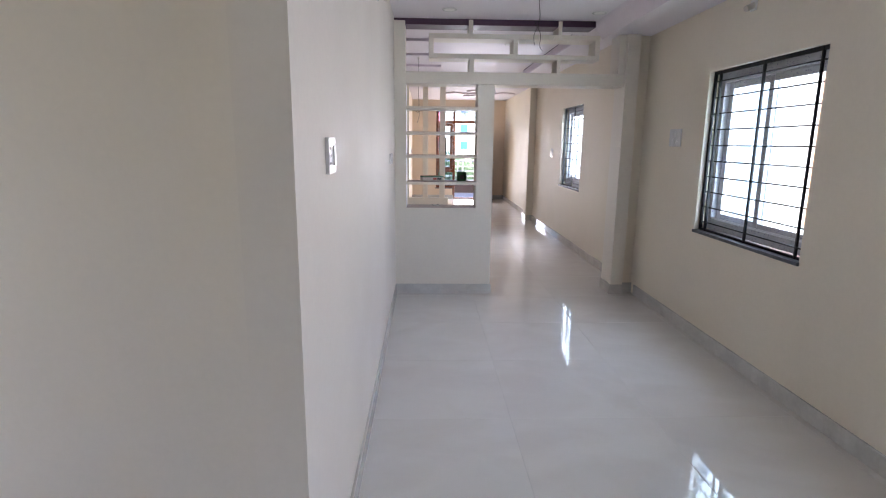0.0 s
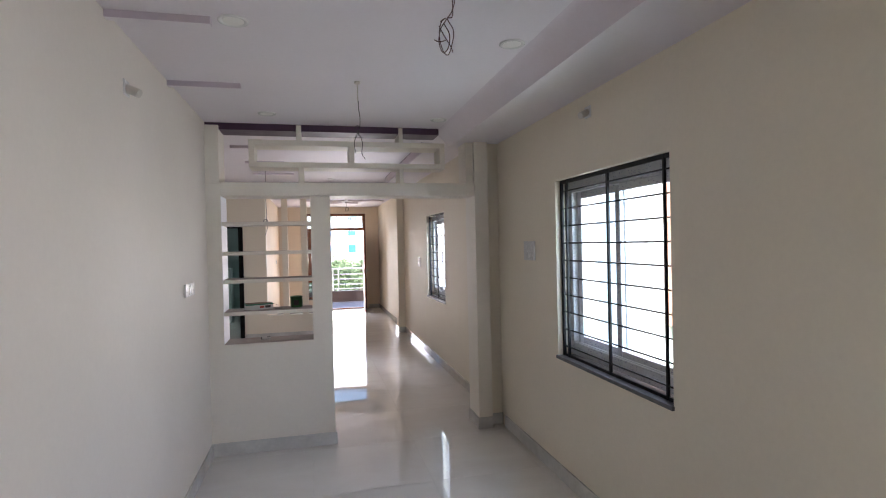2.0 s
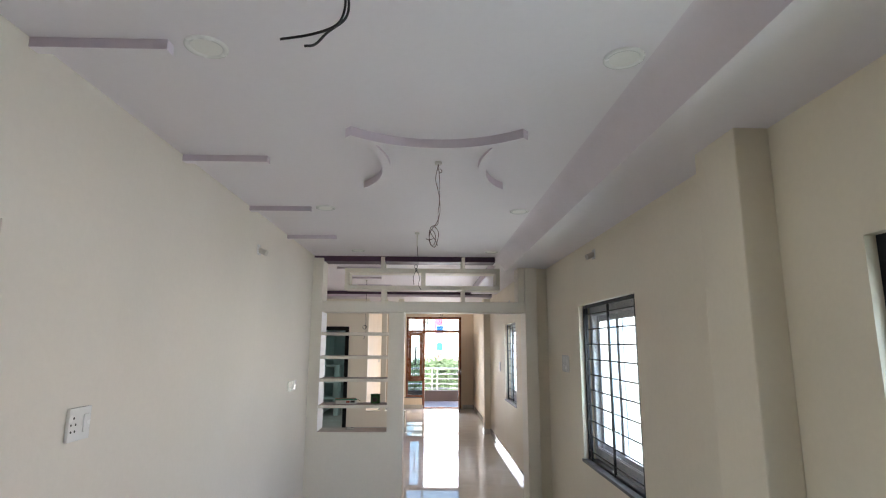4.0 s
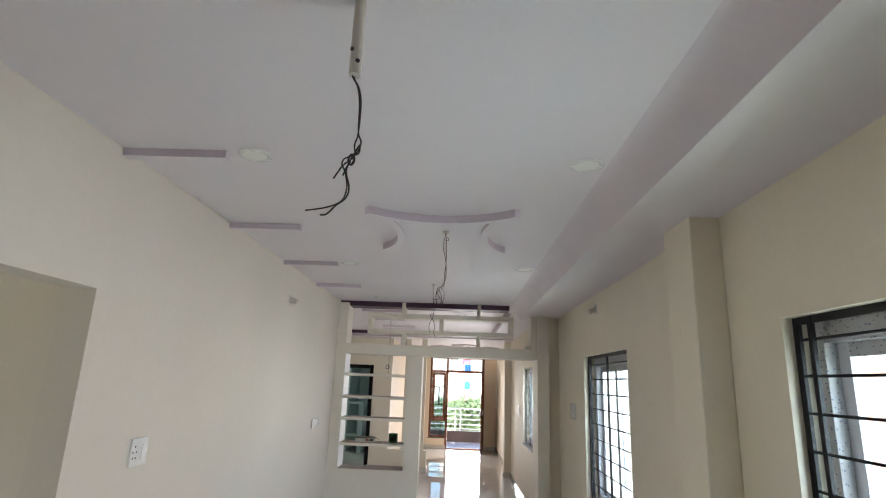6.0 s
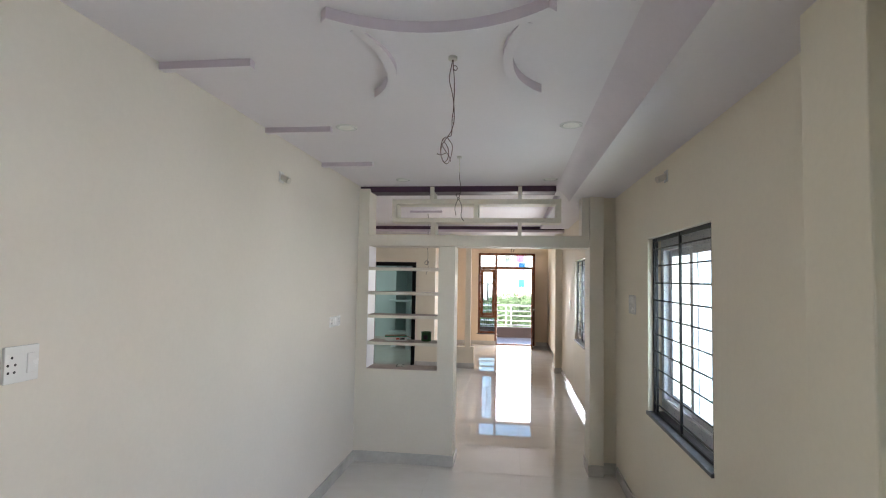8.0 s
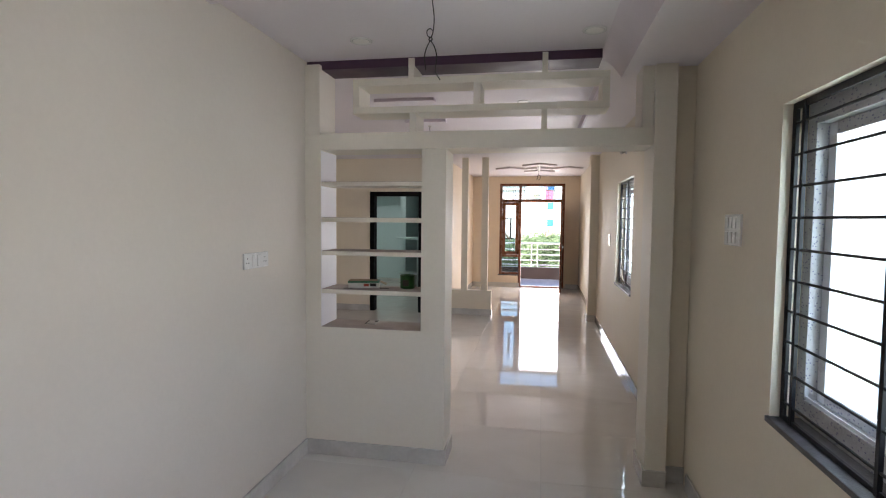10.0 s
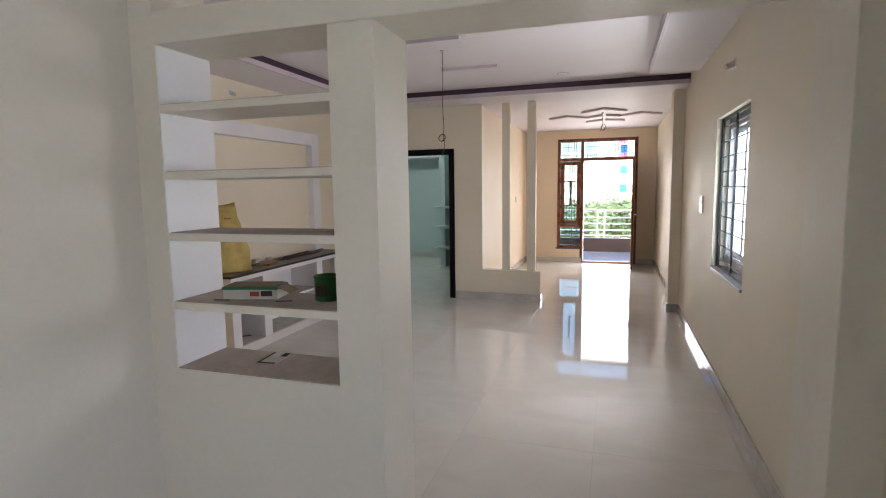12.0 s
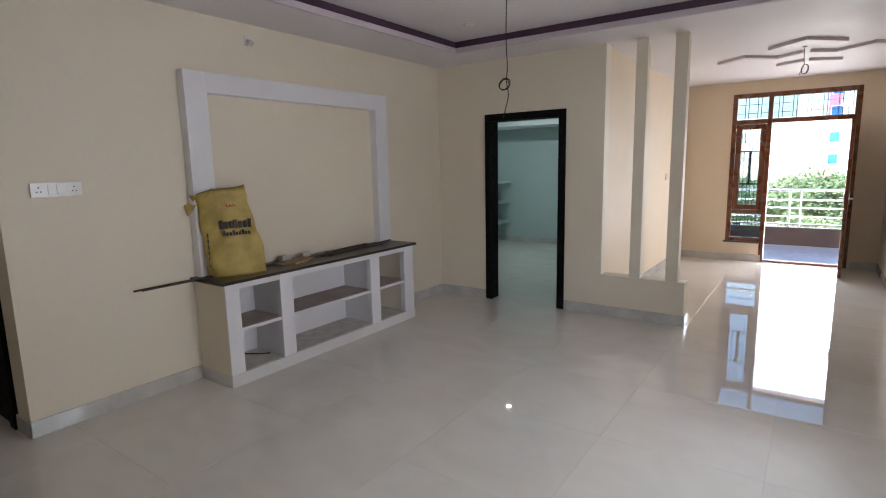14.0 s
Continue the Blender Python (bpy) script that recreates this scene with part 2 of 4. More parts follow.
# ---- mesh helpers ----
def finish(name, bm, material, parent=None, label="", smooth=False):
    me = bpy.data.meshes.new(name)
    if len(bm.faces) > 1:
        bmesh.ops.recalc_face_normals(bm, faces=bm.faces)
    bm.to_mesh(me)
    bm.free()
    mats = material if isinstance(material, (list, tuple)) else [material]
    for m in mats:
        me.materials.append(m)
    if smooth:
        for f in me.polygons:
            f.use_smooth = True
    ob = new(name, me)
    if parent:
        ob.parent = parent
    if label:
        ob["label"] = label
    return ob


def part(name, bm, material, parent, label="", smooth=False):
    return finish(name, bm, material, parent, label, smooth)


def thing(name, label, category, at=(0, 0, 0), rz=0, group="", kind=""):
    ob = new(name)
    ob.matrix_world = pose(*at, 0, 0, rz)
    ob.empty_display_size = 0.1
    return tagged(ob, label, category, group, kind)


def add_box(bm, x0, x1, y0, y1, z0, z1, bevel=0.0, mi=0):
    vs = [bm.verts.new(c) for c in ((x0, y0, z0), (x1, y0, z0), (x1, y1, z0), (x0, y1, z0), (x0, y0, z1), (x1, y0, z1), (x1, y1, z1), (x0, y1, z1))]
    fs = [bm.faces.new([vs[i] for i in q]) for q in ((3, 2, 1, 0), (4, 5, 6, 7), (0, 1, 5, 4), (1, 2, 6, 5), (2, 3, 7, 6), (3, 0, 4, 7))]
    for f in fs:
        f.material_index = mi
    if bevel:
        es = list({e for f in fs for e in f.edges})
        bmesh.ops.bevel(bm, geom=es, offset=bevel, segments=2, affect="EDGES", profile=0.6)
    return bm


def box_bm(*a, **k):
    return add_box(bmesh.new(), *a, **k)


def pane_bm(x0, x1, y0, y1, z0, z1):
    """A thin sheet of glass that faces the room: across x when x0 == x1, else across y."""
    bm = bmesh.new()
    c = ((x0, y0, z0), (x0, y0, z1), (x0, y1, z1), (x0, y1, z0)) if x0 == x1 else ((x0, y0, z0), (x1, y0, z0), (x1, y0, z1), (x0, y0, z1))
    bm.faces.new([bm.verts.new(p) for p in c])
    return bm


def boxes_bm(rows, bevel=0.0):
    bm = bmesh.new()
    for r in rows:
        add_box(bm, *r, bevel=bevel)
    return bm


def add_cyl(bm, c, axis, r, length, n=20, r2=None):
    """Cylinder from c along axis."""
    a = Vector(axis).normalized()
    rot = a.to_track_quat("Z", "Y").to_matrix().to_4x4()
    m = Matrix.Translation(Vector(c) + a * length / 2) @ rot
    bmesh.ops.create_cone(bm, cap_ends=True, segments=n, radius1=r, radius2=r if r2 is None else r2, depth=length, matrix=m)
    return bm


def curve_pts(pts, steps=8):
    """Smooth line through the points."""
    p = [Vector(q) for q in pts]
    p = [p[0] * 2 - p[1], *p, p[-1] * 2 - p[-2]]
    out = []
    for i in range(1, len(p) - 2):
        for s in range(steps):
            t = s / steps
            out.append(0.5 * (2 * p[i] + (p[i + 1] - p[i - 1]) * t + (2 * p[i - 1] - 5 * p[i] + 4 * p[i + 1] - p[i + 2]) * t * t + (3 * p[i] - p[i - 1] - 3 * p[i + 1] + p[i + 2]) * t ** 3))
    out.append(p[-2])
    return out


def add_tube(bm, pts, r, n=6, steps=8):
    path = curve_pts(pts, steps)
    rings = []
    side = Vector((0.31, 0.83, 0.46))
    for i, q in enumerate(path):
        d = (path[min(i + 1, len(path) - 1)] - path[max(i - 1, 0)]).normalized()
        u = (side - d * side.dot(d)).normalized()
        side = u
        w = d.cross(u)
        rings.append([bm.verts.new(q + r * (math.cos(a) * u + math.sin(a) * w)) for a in (k * math.tau / n for k in range(n))])
    for a, b in zip(rings, rings[1:]):
        for k in range(n):
            bm.faces.new((a[k], a[(k + 1) % n], b[(k + 1) % n], b[k]))
    bm.faces.new(rings[0][::-1])
    bm.faces.new(rings[-1])
    return bm


def wall(name, normal, t0, t1, u0, u1, z0, z1, holes=(), material=None, category="wall", label=""):
    """A wall with thickness t0..t1 along its normal, and holes (u0, u1, z0, z1) right through it."""
    us = sorted({u0, u1, *[h[0] for h in holes], *[h[1] for h in holes]})
    zs = sorted({z0, z1, *[h[2] for h in holes], *[h[3] for h in holes]})
    us, zs = [u for u in us if u0 <= u <= u1], [z for z in zs if z0 <= z <= z1]

    def solid(i, k):
        if not (0 <= i < len(us) - 1 and 0 <= k < len(zs) - 1):
            return False
        cu, cz = (us[i] + us[i + 1]) / 2, (zs[k] + zs[k + 1]) / 2
        return not any(h[0] < cu < h[1] and h[2] < cz < h[3] for h in holes)

    bm = bmesh.new()
    cache = {}

    def v(t, u, z):
        key = (t, u, z)
        if key not in cache:
            cache[key] = bm.verts.new((t, u, z) if normal == "x" else (u, t, z))
        return cache[key]

    for i in range(len(us) - 1):
        for k in range(len(zs) - 1):
            if not solid(i, k):
                continue
            a, b, c, d = us[i], us[i + 1], zs[k], zs[k + 1]
            bm.faces.new((v(t0, a, c), v(t0, b, c), v(t0, b, d), v(t0, a, d)))
            bm.faces.new((v(t1, a, c), v(t1, a, d), v(t1, b, d), v(t1, b, c)))
            for ok, p, q in ((solid(i - 1, k), (a, c), (a, d)), (solid(i + 1, k), (b, d), (b, c)), (solid(i, k - 1), (b, c), (a, c)), (solid(i, k + 1), (a, d), (b, d))):
                if not ok:
                    bm.faces.new((v(t0, *p), v(t0, *q), v(t1, *q), v(t1, *p)))
    ob = finish(name, bm, material or CREAM)
    return tagged(ob, label or "cream painted plaster wall", category, kind="structure")


def slab(name, rows, material, label, category, bevel=0.0):
    return tagged(finish(name, boxes_bm(rows, bevel), material), label, category, kind="structure")


# ---- large structure ----
WIN_A, WIN_B, WIN_C = (2.995, 4.20, 0.84, 2.04), (7.44, 8.53, 0.865, 2.04), (0.09, 1.29, 0.84, 2.04)
wall("wall_east", "x", XR, XR + 0.23, YB, YD2, -0.1, ZTOP, (WIN_A, WIN_B, WIN_C))
wall("wall_hall_west", "x", XL - 0.13, XL, YB, YP2, -0.1, ZTOP, ((-0.2, 1.33, -0.1, 2.07),), OFFWHITE, label="off-white painted plaster wall")
wall("wall_back", "y", YB - 0.15, YB, -3.3, XR, -0.1, ZTOP)
wall("wall_side_passage", "y", 1.62, 1.74, -3.3, XL - 0.13, -0.1, ZTOP, (), OFFWHITE, label="off-white painted plaster wall")
# the opening is added, out of view, to hold the side room's fill lamp
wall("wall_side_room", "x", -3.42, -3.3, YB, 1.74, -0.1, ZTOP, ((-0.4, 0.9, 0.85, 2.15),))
# added slab out of view, keeps direct sun from entering that opening
slab("sunshade", [(-4.3, -3.42, -0.7, 1.2, 2.2, 2.28)], FACADE, "unseen slab added to block sun at the side room opening", "sunshade")
wall("wall_living_south", "y", YP2 - 0.14, YP2, XT - 1.6, XL - 0.13, -0.1, ZTOP)
wall("wall_living_west", "x", XT - 0.2, XT, 6.597, YN2, -0.1, ZTOP)
# teak brown on this wall puts the passage's darkness into its colour
wall("wall_passage_end", "x", XT - 1.75, XT - 1.6, YP2 - 0.14, 6.75, -0.1, ZTOP, material=TEAK, label="passage end wall, dark brown standing in for the dimness")
wall("wall_passage_north", "y", 6.6, 6.75, XT - 1.6, XT - 0.2, -0.1, ZTOP)
wall("wall_north", "y", YN, YN2, XT, -0.09, -0.1, ZTOP, ((-1.385, -0.50, -0.1, 2.045),))
wall("wall_front_west", "x", XF - 0.14, XF, YN2, YD2, -0.1, ZTOP, material=PEACH, label="plaster wall, cream turned peach for warm bounced light")
wall("wall_front", "y", YD, YD2, XF - 0.14, XR, -0.1, ZTOP, ((0.53, 2.03, 0.30, 2.45), (1.005, 2.03, -0.1, 0.30)), PEACH, label="plaster wall, cream turned peach for warm bounced light")
wall("wall_aqua_back", "y", 14.95, 15.1, -3.7, -0.4, -0.1, ZTOP, material=AQUA, label="pale aqua painted wall")
wall("wall_aqua_west", "x", -3.75, -3.6, YN2, 15.1, -0.1, ZTOP, material=AQUA, label="pale aqua painted wall")
wall("wall_aqua_east", "x", -0.50, -0.30, YN2, 14.95, -0.1, ZTOP, material=AQUA, label="pale aqua painted wall")
wall("wall_aqua_south", "y", YN2 + 0.003, YN2 + 0.08, -3.6, -0.30, -0.1, ZTOP, ((-1.385, -0.50, -0.1, 2.045),), material=AQUA, label="pale aqua painted wall")
wall("low_wall", "y", YN, YN2, -0.09, 0.69, -0.1, 0.405, label="low cream plaster wall under two slim posts")

# piers along the east wall
slab("pier_near", [(2.241, XR, 1.645, 1.93, -0.1, ZTOP)], CREAM, "cream plaster pier on the wall", "pier", 0.006)
slab("pier_far", [(2.245, XR, 10.60, 10.92, -0.1, ZTOP)], CREAM, "cream plaster pier on the wall", "pier", 0.006)
slab("pier_middle", [(2.25, XR, 5.36, 5.66, -0.1, ZTOP)], CREAM, "cream plaster pier beside the partition", "pier", 0.006)

# ceilings
slab("ceiling_hall", [(XL, 1.83, YB, 5.33, ZC, ZTOP - 0.01)], WHITE, "white gypsum ceiling", "ceiling")
bm = bmesh.new()
prof = [(1.83 + 0.14 * k / 10, ZC - (ZC - ZS) * (k / 10) ** 2) for k in range(11)] + [(XR, ZS), (XR, ZTOP - 0.02), (1.83, ZTOP - 0.02)]
va = [bm.verts.new((x, YB, z)) for x, z in prof]
vb = [bm.verts.new((x, 5.568, z)) for x, z in prof]
for i in range(len(prof)):
    j = (i + 1) % len(prof)
    f = bm.faces.new((va[i], va[j], vb[j], vb[i]))
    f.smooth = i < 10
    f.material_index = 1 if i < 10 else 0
bm.edges.ensure_lookup_table()
for e in bm.edges:
    if e.verts[0] in (va[10], vb[10]) and e.verts[1] in (va[10], vb[10]):
        e.smooth = False
bm.faces.new(va)
bm.faces.new(vb[::-1])
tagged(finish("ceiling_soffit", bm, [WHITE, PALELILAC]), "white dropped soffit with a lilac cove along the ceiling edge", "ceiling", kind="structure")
slab("ceiling_beam", [(XL, 1.828, 5.335, 5.56, 2.572, ZTOP - 0.015)], PURPLE, "dark purple painted ceiling band", "ceiling")
slab("ceiling_border", [(XT, -1.455, YP2, YN, ZB, ZTOP - 0.01), (-1.455, XR, 10.26, YN, ZB, ZTOP - 0.012), (1.92, XR, YP2, 9.56, ZB, ZTOP - 0.014), (-1.455, 1.92, YP2, 5.95, ZB, ZTOP - 0.016)], WHITE, "white dropped border round the tray ceiling", "ceiling")
slab("ceiling_tray", [(-1.455, XR, 5.95, 10.26, ZT, ZTOP - 0.018)], WHITE, "white recessed tray ceiling", "ceiling")
slab("ceiling_tray_edge", [(-1.455, XR, 10.245, 10.2605, 2.672, ZT), (-1.4555, -1.440, 5.95, 10.245, 2.672, ZT), (1.908, 1.9205, 5.95, 9.56, 2.72, ZT), (1.9205, XR, 9.5595, 9.575, 2.70, ZT)], PURPLE, "dark purple painted tray edge", "trim")
slab("ceiling_tray_lip", [(-1.455, XR, 10.225, 10.261, ZB + 0.001, 2.672), (-1.456, -1.420, 5.95, 10.225, ZB + 0.001, 2.672), (1.900, 1.9215, 5.95, 9.56, ZB + 0.001, 2.72)], LAVENDER, "lavender painted lip under the tray edge", "trim", 0.003)
slab("ceiling_front", [(XF - 0.3, XR, YN, YD, ZB + 0.001, ZTOP - 0.013)], WHITE, "white gypsum ceiling", "ceiling")
slab("ceiling_side_room", [(-3.3, XL - 0.13, YB, 1.62, 2.62, ZTOP - 0.01), (XT - 1.6, XT, YP2, 6.6, 2.64, ZTOP - 0.012), (XT - 0.2, XL - 0.13, YP2, YP2 + 0.05, 2.66, ZTOP - 0.014)], WHITE, "white ceiling of the side rooms", "ceiling")
slab("ceiling_aqua", [(-3.6, -0.3, YN2, 14.95, 2.55, ZTOP - 0.01)], AQUA, "pale aqua ceiling", "ceiling")
# out of view, added to stop sky and sun leaking in from above
slab("roof", [(-3.8, XR + 0.23, YB - 0.2, 15.1, ZTOP, ZTOP + 0.16)], FACADE, "unseen slab over the rooms that blocks outdoor light", "roof")

# skirting boards
SK = 0.1
sk_rows = [
    (XL, XL + 0.014, 1.33, YP, 0, SK), (XL, 0.905, YP - 0.014, YP, 0, SK), (0.891, 0.905, YP, YP2, 0, SK),
    (XR - 0.014, XR, YB, 1.64, 0, SK), (2.227, XR, 1.626, 1.64, 0, SK), (2.227, 2.241, 1.64, 1.944, 0, SK), (XR - 0.014, XR, 1.93, 5.27, 0, SK),
    (2.112, 2.25, 5.266, 5.28, 0, SK), (2.112, 2.126, 5.28, 5.57, 0, SK), (2.25, XR, 5.346, 5.36, 0, SK),
    (2.231, XR, 10.586, 10.60, 0, SK), (2.231, 2.245, 10.60, 10.92, 0, SK), (XR - 0.014, XR, 10.92, YD, 0, SK),
    (XT, XT + 0.014, 6.583, 7.655, 0, SK), (XT, XT + 0.014, 9.745, YN, 0, SK), (XT - 0.2, XT + 0.014, 6.583, 6.597, 0, SK),
    (XT, -1.42, YN - 0.014, YN, 0, SK), (-0.47, 0.704, YN - 0.014, YN, 0, SK), (0.69, 0.704, YN, YN2, 0, SK),
    (XF, 1.005, YD - 0.014, YD, 0, SK), (2.07, XR, YD - 0.014, YD, 0, SK), (XF, XF + 0.014, YN2, YD, 0, SK),
    (-3.6, -0.5, 14.936, 14.95, 0, SK), (XL - 0.13, XL, 1.316, 1.33, 0, SK),
]
rnd = random.Random(4)
y = 5.66
while y < 10.59:
    y2 = min(y + rnd.choice((0.6, 0.8, 0.8)), 10.598)
    ob = tagged(finish("baseboard", box_bm(-0.014, 0.006, 0.0008 - (y2 - y) / 2, (y2 - y) / 2 - 0.0008, 0, SK + rnd.uniform(-0.002, 0.002), bevel=0.003), MARBLE), "grey-white marble skirting along the wall", "skirting", kind="structure")
    ob.matrix_world = pose(XR, (y + y2) / 2, 0, 0, rnd.uniform(-0.6, 0.6), rnd.uniform(-0.45, 0.45))
    y = y2
for r in sk_rows:
    tagged(finish("baseboard", box_bm(*r, bevel=0.003), MARBLE), "grey-white marble skirting along the wall", "skirting", kind="structure")


# ---- shelf partition between hall and living room ----
part_wall = tagged(finish("partition", boxes_bm([
    (XL, 0.05, YP, YP2, -0.1, 2.14), (0.05, 0.733, YP, YP2, -0.1, 0.87), (0.733, 0.89, YP, YP2, -0.1, 2.04)]), IVORY),
    "ivory plaster partition with open display shelves", "partition", kind="structure")
part("beam", boxes_bm([(0.05, 2.126, YP - 0.002, YP2 + 0.002, 2.042, 2.152)], 0.005), IVORY, part_wall)
part("jamb", boxes_bm([(2.126, 2.25, 5.28, 5.575, -0.1, ZS)], 0.005), IVORY, part_wall)
part("stub", boxes_bm([(XL, 0.045, YP, YP2 - 0.003, 2.14, 2.6)], 0.004), IVORY, part_wall)
part("stub", boxes_bm([(2.06, 2.126, YP + 0.02, YP2 - 0.02, 2.152, 2.572)], 0.004), IVORY, part_wall)
for z in (1.11, 1.365, 1.587, 1.822):
    s = part("shelf", boxes_bm([(0.05, 0.733, YP + 0.004, YP2 - 0.004, z - 0.014, z + 0.014)], 0.003), IVORY, part_wall)
    part("dusty_top", boxes_bm([(0.055, 0.728, YP + 0.012, YP2 - 0.012, z + 0.013, z + 0.016)]), DUST, s, "dusty grey-brown shelf top")
s = part("sill", boxes_bm([(0.052, 0.731, YP + 0.006, YP2 - 0.006, 0.868, 0.874)]), DUST, part_wall, "dusty grey-brown lower ledge")
part("side_lining", boxes_bm([(0.049, 0.053, YP + 0.004, YP2 - 0.004, 0.874, 2.04)]), BRIGHT, part_wall, "bluish white painted side")
LY0, LY1 = YP + 0.02, YP2 - 0.03
for z0, z1 in ((2.275, 2.318), (2.452, 2.497)):
    part("ledge", boxes_bm([(0.265, 1.875, LY0, LY1, z0, z1)], 0.003), IVORY, part_wall)
for x0, x1, z0, z1 in ((0.265, 0.31, 2.318, 2.452), (1.83, 1.875, 2.318, 2.452), (1.055, 1.10, 2.318, 2.452), (0.645, 0.69, 2.152, 2.275), (1.475, 1.51, 2.152, 2.275), (0.635, 0.675, 2.497, 2.62), (1.475, 1.51, 2.497, 2.62)):
    part("upright", boxes_bm([(x0, x1, LY0 + 0.002, LY1 - 0.002, z0, z1)], 0.003), IVORY, part_wall)

# posts on the low wall
for x0, x1 in ((0.182, 0.285), (0.515, 0.625)):
    tagged(finish("post", box_bm(x0, x1, YN + 0.01, YN + 0.11, 0.405, ZB, bevel=0.004), CREAM), "slim cream plaster post on a low wall", "post", "posts on the low wall")
slab("low_wall_cap", [(-0.09, 0.695, YN - 0.004, YN2 + 0.004, 0.405, 0.411)], IVORY, "plaster top of the low wall", "trim")


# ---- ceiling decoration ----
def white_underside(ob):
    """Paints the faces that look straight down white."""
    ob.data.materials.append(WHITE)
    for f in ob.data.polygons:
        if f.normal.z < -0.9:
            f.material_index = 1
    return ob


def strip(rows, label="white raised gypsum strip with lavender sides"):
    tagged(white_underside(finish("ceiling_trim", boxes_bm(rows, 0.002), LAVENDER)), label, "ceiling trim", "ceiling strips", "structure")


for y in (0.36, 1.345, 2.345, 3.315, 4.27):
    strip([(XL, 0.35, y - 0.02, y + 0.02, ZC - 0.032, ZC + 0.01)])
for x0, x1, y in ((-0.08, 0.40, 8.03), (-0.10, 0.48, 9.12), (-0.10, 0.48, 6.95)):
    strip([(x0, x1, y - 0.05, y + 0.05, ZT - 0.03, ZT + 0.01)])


def arc_strip(cx, cy, r, a0, a1, w, z, h0=0.04, h1=0.04):
    bm = bmesh.new()
    n = 22
    rows = []
    for i in range(n + 1):
        a = radians(a0 + (a1 - a0) * i / n)
        c, s = math.cos(a), math.sin(a)
        h = h0 + (h1 - h0) * min(1.0, 1.6 * i / n)
        rows.append([bm.verts.new((cx + q * c, cy + q * s, z + dz)) for q, dz in ((r - w / 2, -h), (r + w / 2, -h), (r + w / 2, 0.01), (r - w / 2, 0.01))])
    for a, b in zip(rows, rows[1:]):
        for k in range(4):
            bm.faces.new((a[k], a[(k + 1) % 4], b[(k + 1) % 4], b[k]))
    bm.faces.new(rows[0])
    bm.faces.new(rows[-1][::-1])
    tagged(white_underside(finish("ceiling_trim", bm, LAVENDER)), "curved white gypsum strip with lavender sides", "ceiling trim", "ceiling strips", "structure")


# arcs round the middle hook of the hall
arc_strip(1.168, 1.534, 0.572, 49, 131, 0.04, ZC)
arc_strip(0.40, 2.38, 0.52, -30, 42, 0.04, ZC, 0.002, 0.04)
arc_strip(1.92, 2.38, 0.52, 210, 138, 0.04, ZC, 0.002, 0.04)


def bent_strip(pts, widths, z, h=0.03):
    """A strip that follows a bent line on the ceiling and may taper."""
    bm = bmesh.new()
    rows = []
    for i, (x, y) in enumerate(pts):
        a, b = Vector(pts[max(i - 1, 0)]), Vector(pts[min(i + 1, len(pts) - 1)])
        d = (b - a).normalized()
        n = Vector((-d.y, d.x)) * widths[i] / 2
        rows.append([bm.verts.new((x + k * n.x, y + k * n.y, q)) for k, q in ((1, z - h), (-1, z - h), (-1, z + 0.01), (1, z + 0.01))])
    for a, b in zip(rows, rows[1:]):
        for k in range(4):
            bm.faces.new((a[k], a[(k + 1) % 4], b[(k + 1) % 4], b[k]))
    bm.faces.new(rows[0])
    bm.faces.new(rows[-1][::-1])
    ob = finish("ceiling_trim", bm, PALELILAC)
    tagged(ob, "pale lilac bent gypsum strip on the ceiling", "ceiling trim", "bent ceiling strips", "structure")


# bent strips round the hook of the front room
bent_strip(((1.165, 12.10), (1.445, 11.78), (1.72, 12.10)), (0.12, 0.12, 0.12), ZB)
bent_strip(((0.62, 12.68), (0.88, 12.42), (1.165, 12.72), (1.40, 12.46)), (0.11, 0.12, 0.12, 0.02), ZB)
bent_strip(((2.24, 12.66), (1.99, 12.40), (1.69, 12.70), (1.47, 12.46)), (0.11, 0.12, 0.12, 0.02), ZB)
bent_strip(((1.165, 13.28), (1.40, 13.06)), (0.12, 0.02), ZB)
bent_strip(((1.715, 13.28), (1.45, 13.06)), (0.12, 0.02), ZB)


def downlight(x, y, z):
    t = thing("ceiling_downlight", "round white recessed ceiling downlight, unlit", "ceiling lamp", (x, y, z), group="downlights")
    bm = bmesh.new()
    n = 28
    prof = ((0.064, 0.0), (0.064, -0.005), (0.058, -0.008), (0.048, -0.005), (0.044, 0.0))
    rings = [[bm.verts.new((r * math.cos(k * math.tau / n), r * math.sin(k * math.tau / n), h)) for k in range(n)] for r, h in prof]
    for a, b in zip(rings, rings[1:]):
        for k in range(n):
            bm.faces.new((a[k], a[(k + 1) % n], b[(k + 1) % n], b[k]))
    part("trim_ring", bm, PLASTIC, t, smooth=True)
    part("diffuser", add_cyl(bmesh.new(), (0, 0, -0.004), (0, 0, 1), 0.046, 0.004, 28), LENS, t, "pale yellow-white diffuser")


for x, y in ((0.45, 1.36), (1.75, 1.38), (0.44, 3.32), (1.75, 3.36), (0.44, 4.98), (1.75, 5.0)):
    downlight(x, y, ZC)
for x, y in ((1.05, 9.75), (-0.95, 9.75), (1.3, 7.2)):
    downlight(x, y, ZT)

# lit lamp of the aqua room
lamp = thing("ceiling_lamp", "round lit white ceiling lamp in the aqua room", "ceiling lamp", (-2.36, 13.1, 2.55))
part("rim", add_cyl(bmesh.new(), (0, 0, -0.03), (0, 0, 1), 0.06, 0.03, 28), PLASTIC, lamp)
part("diffuser", add_cyl(bmesh.new(), (0, 0, -0.034), (0, 0, 1), 0.032, 0.006, 28), LIT, lamp, "glowing white diffuser")


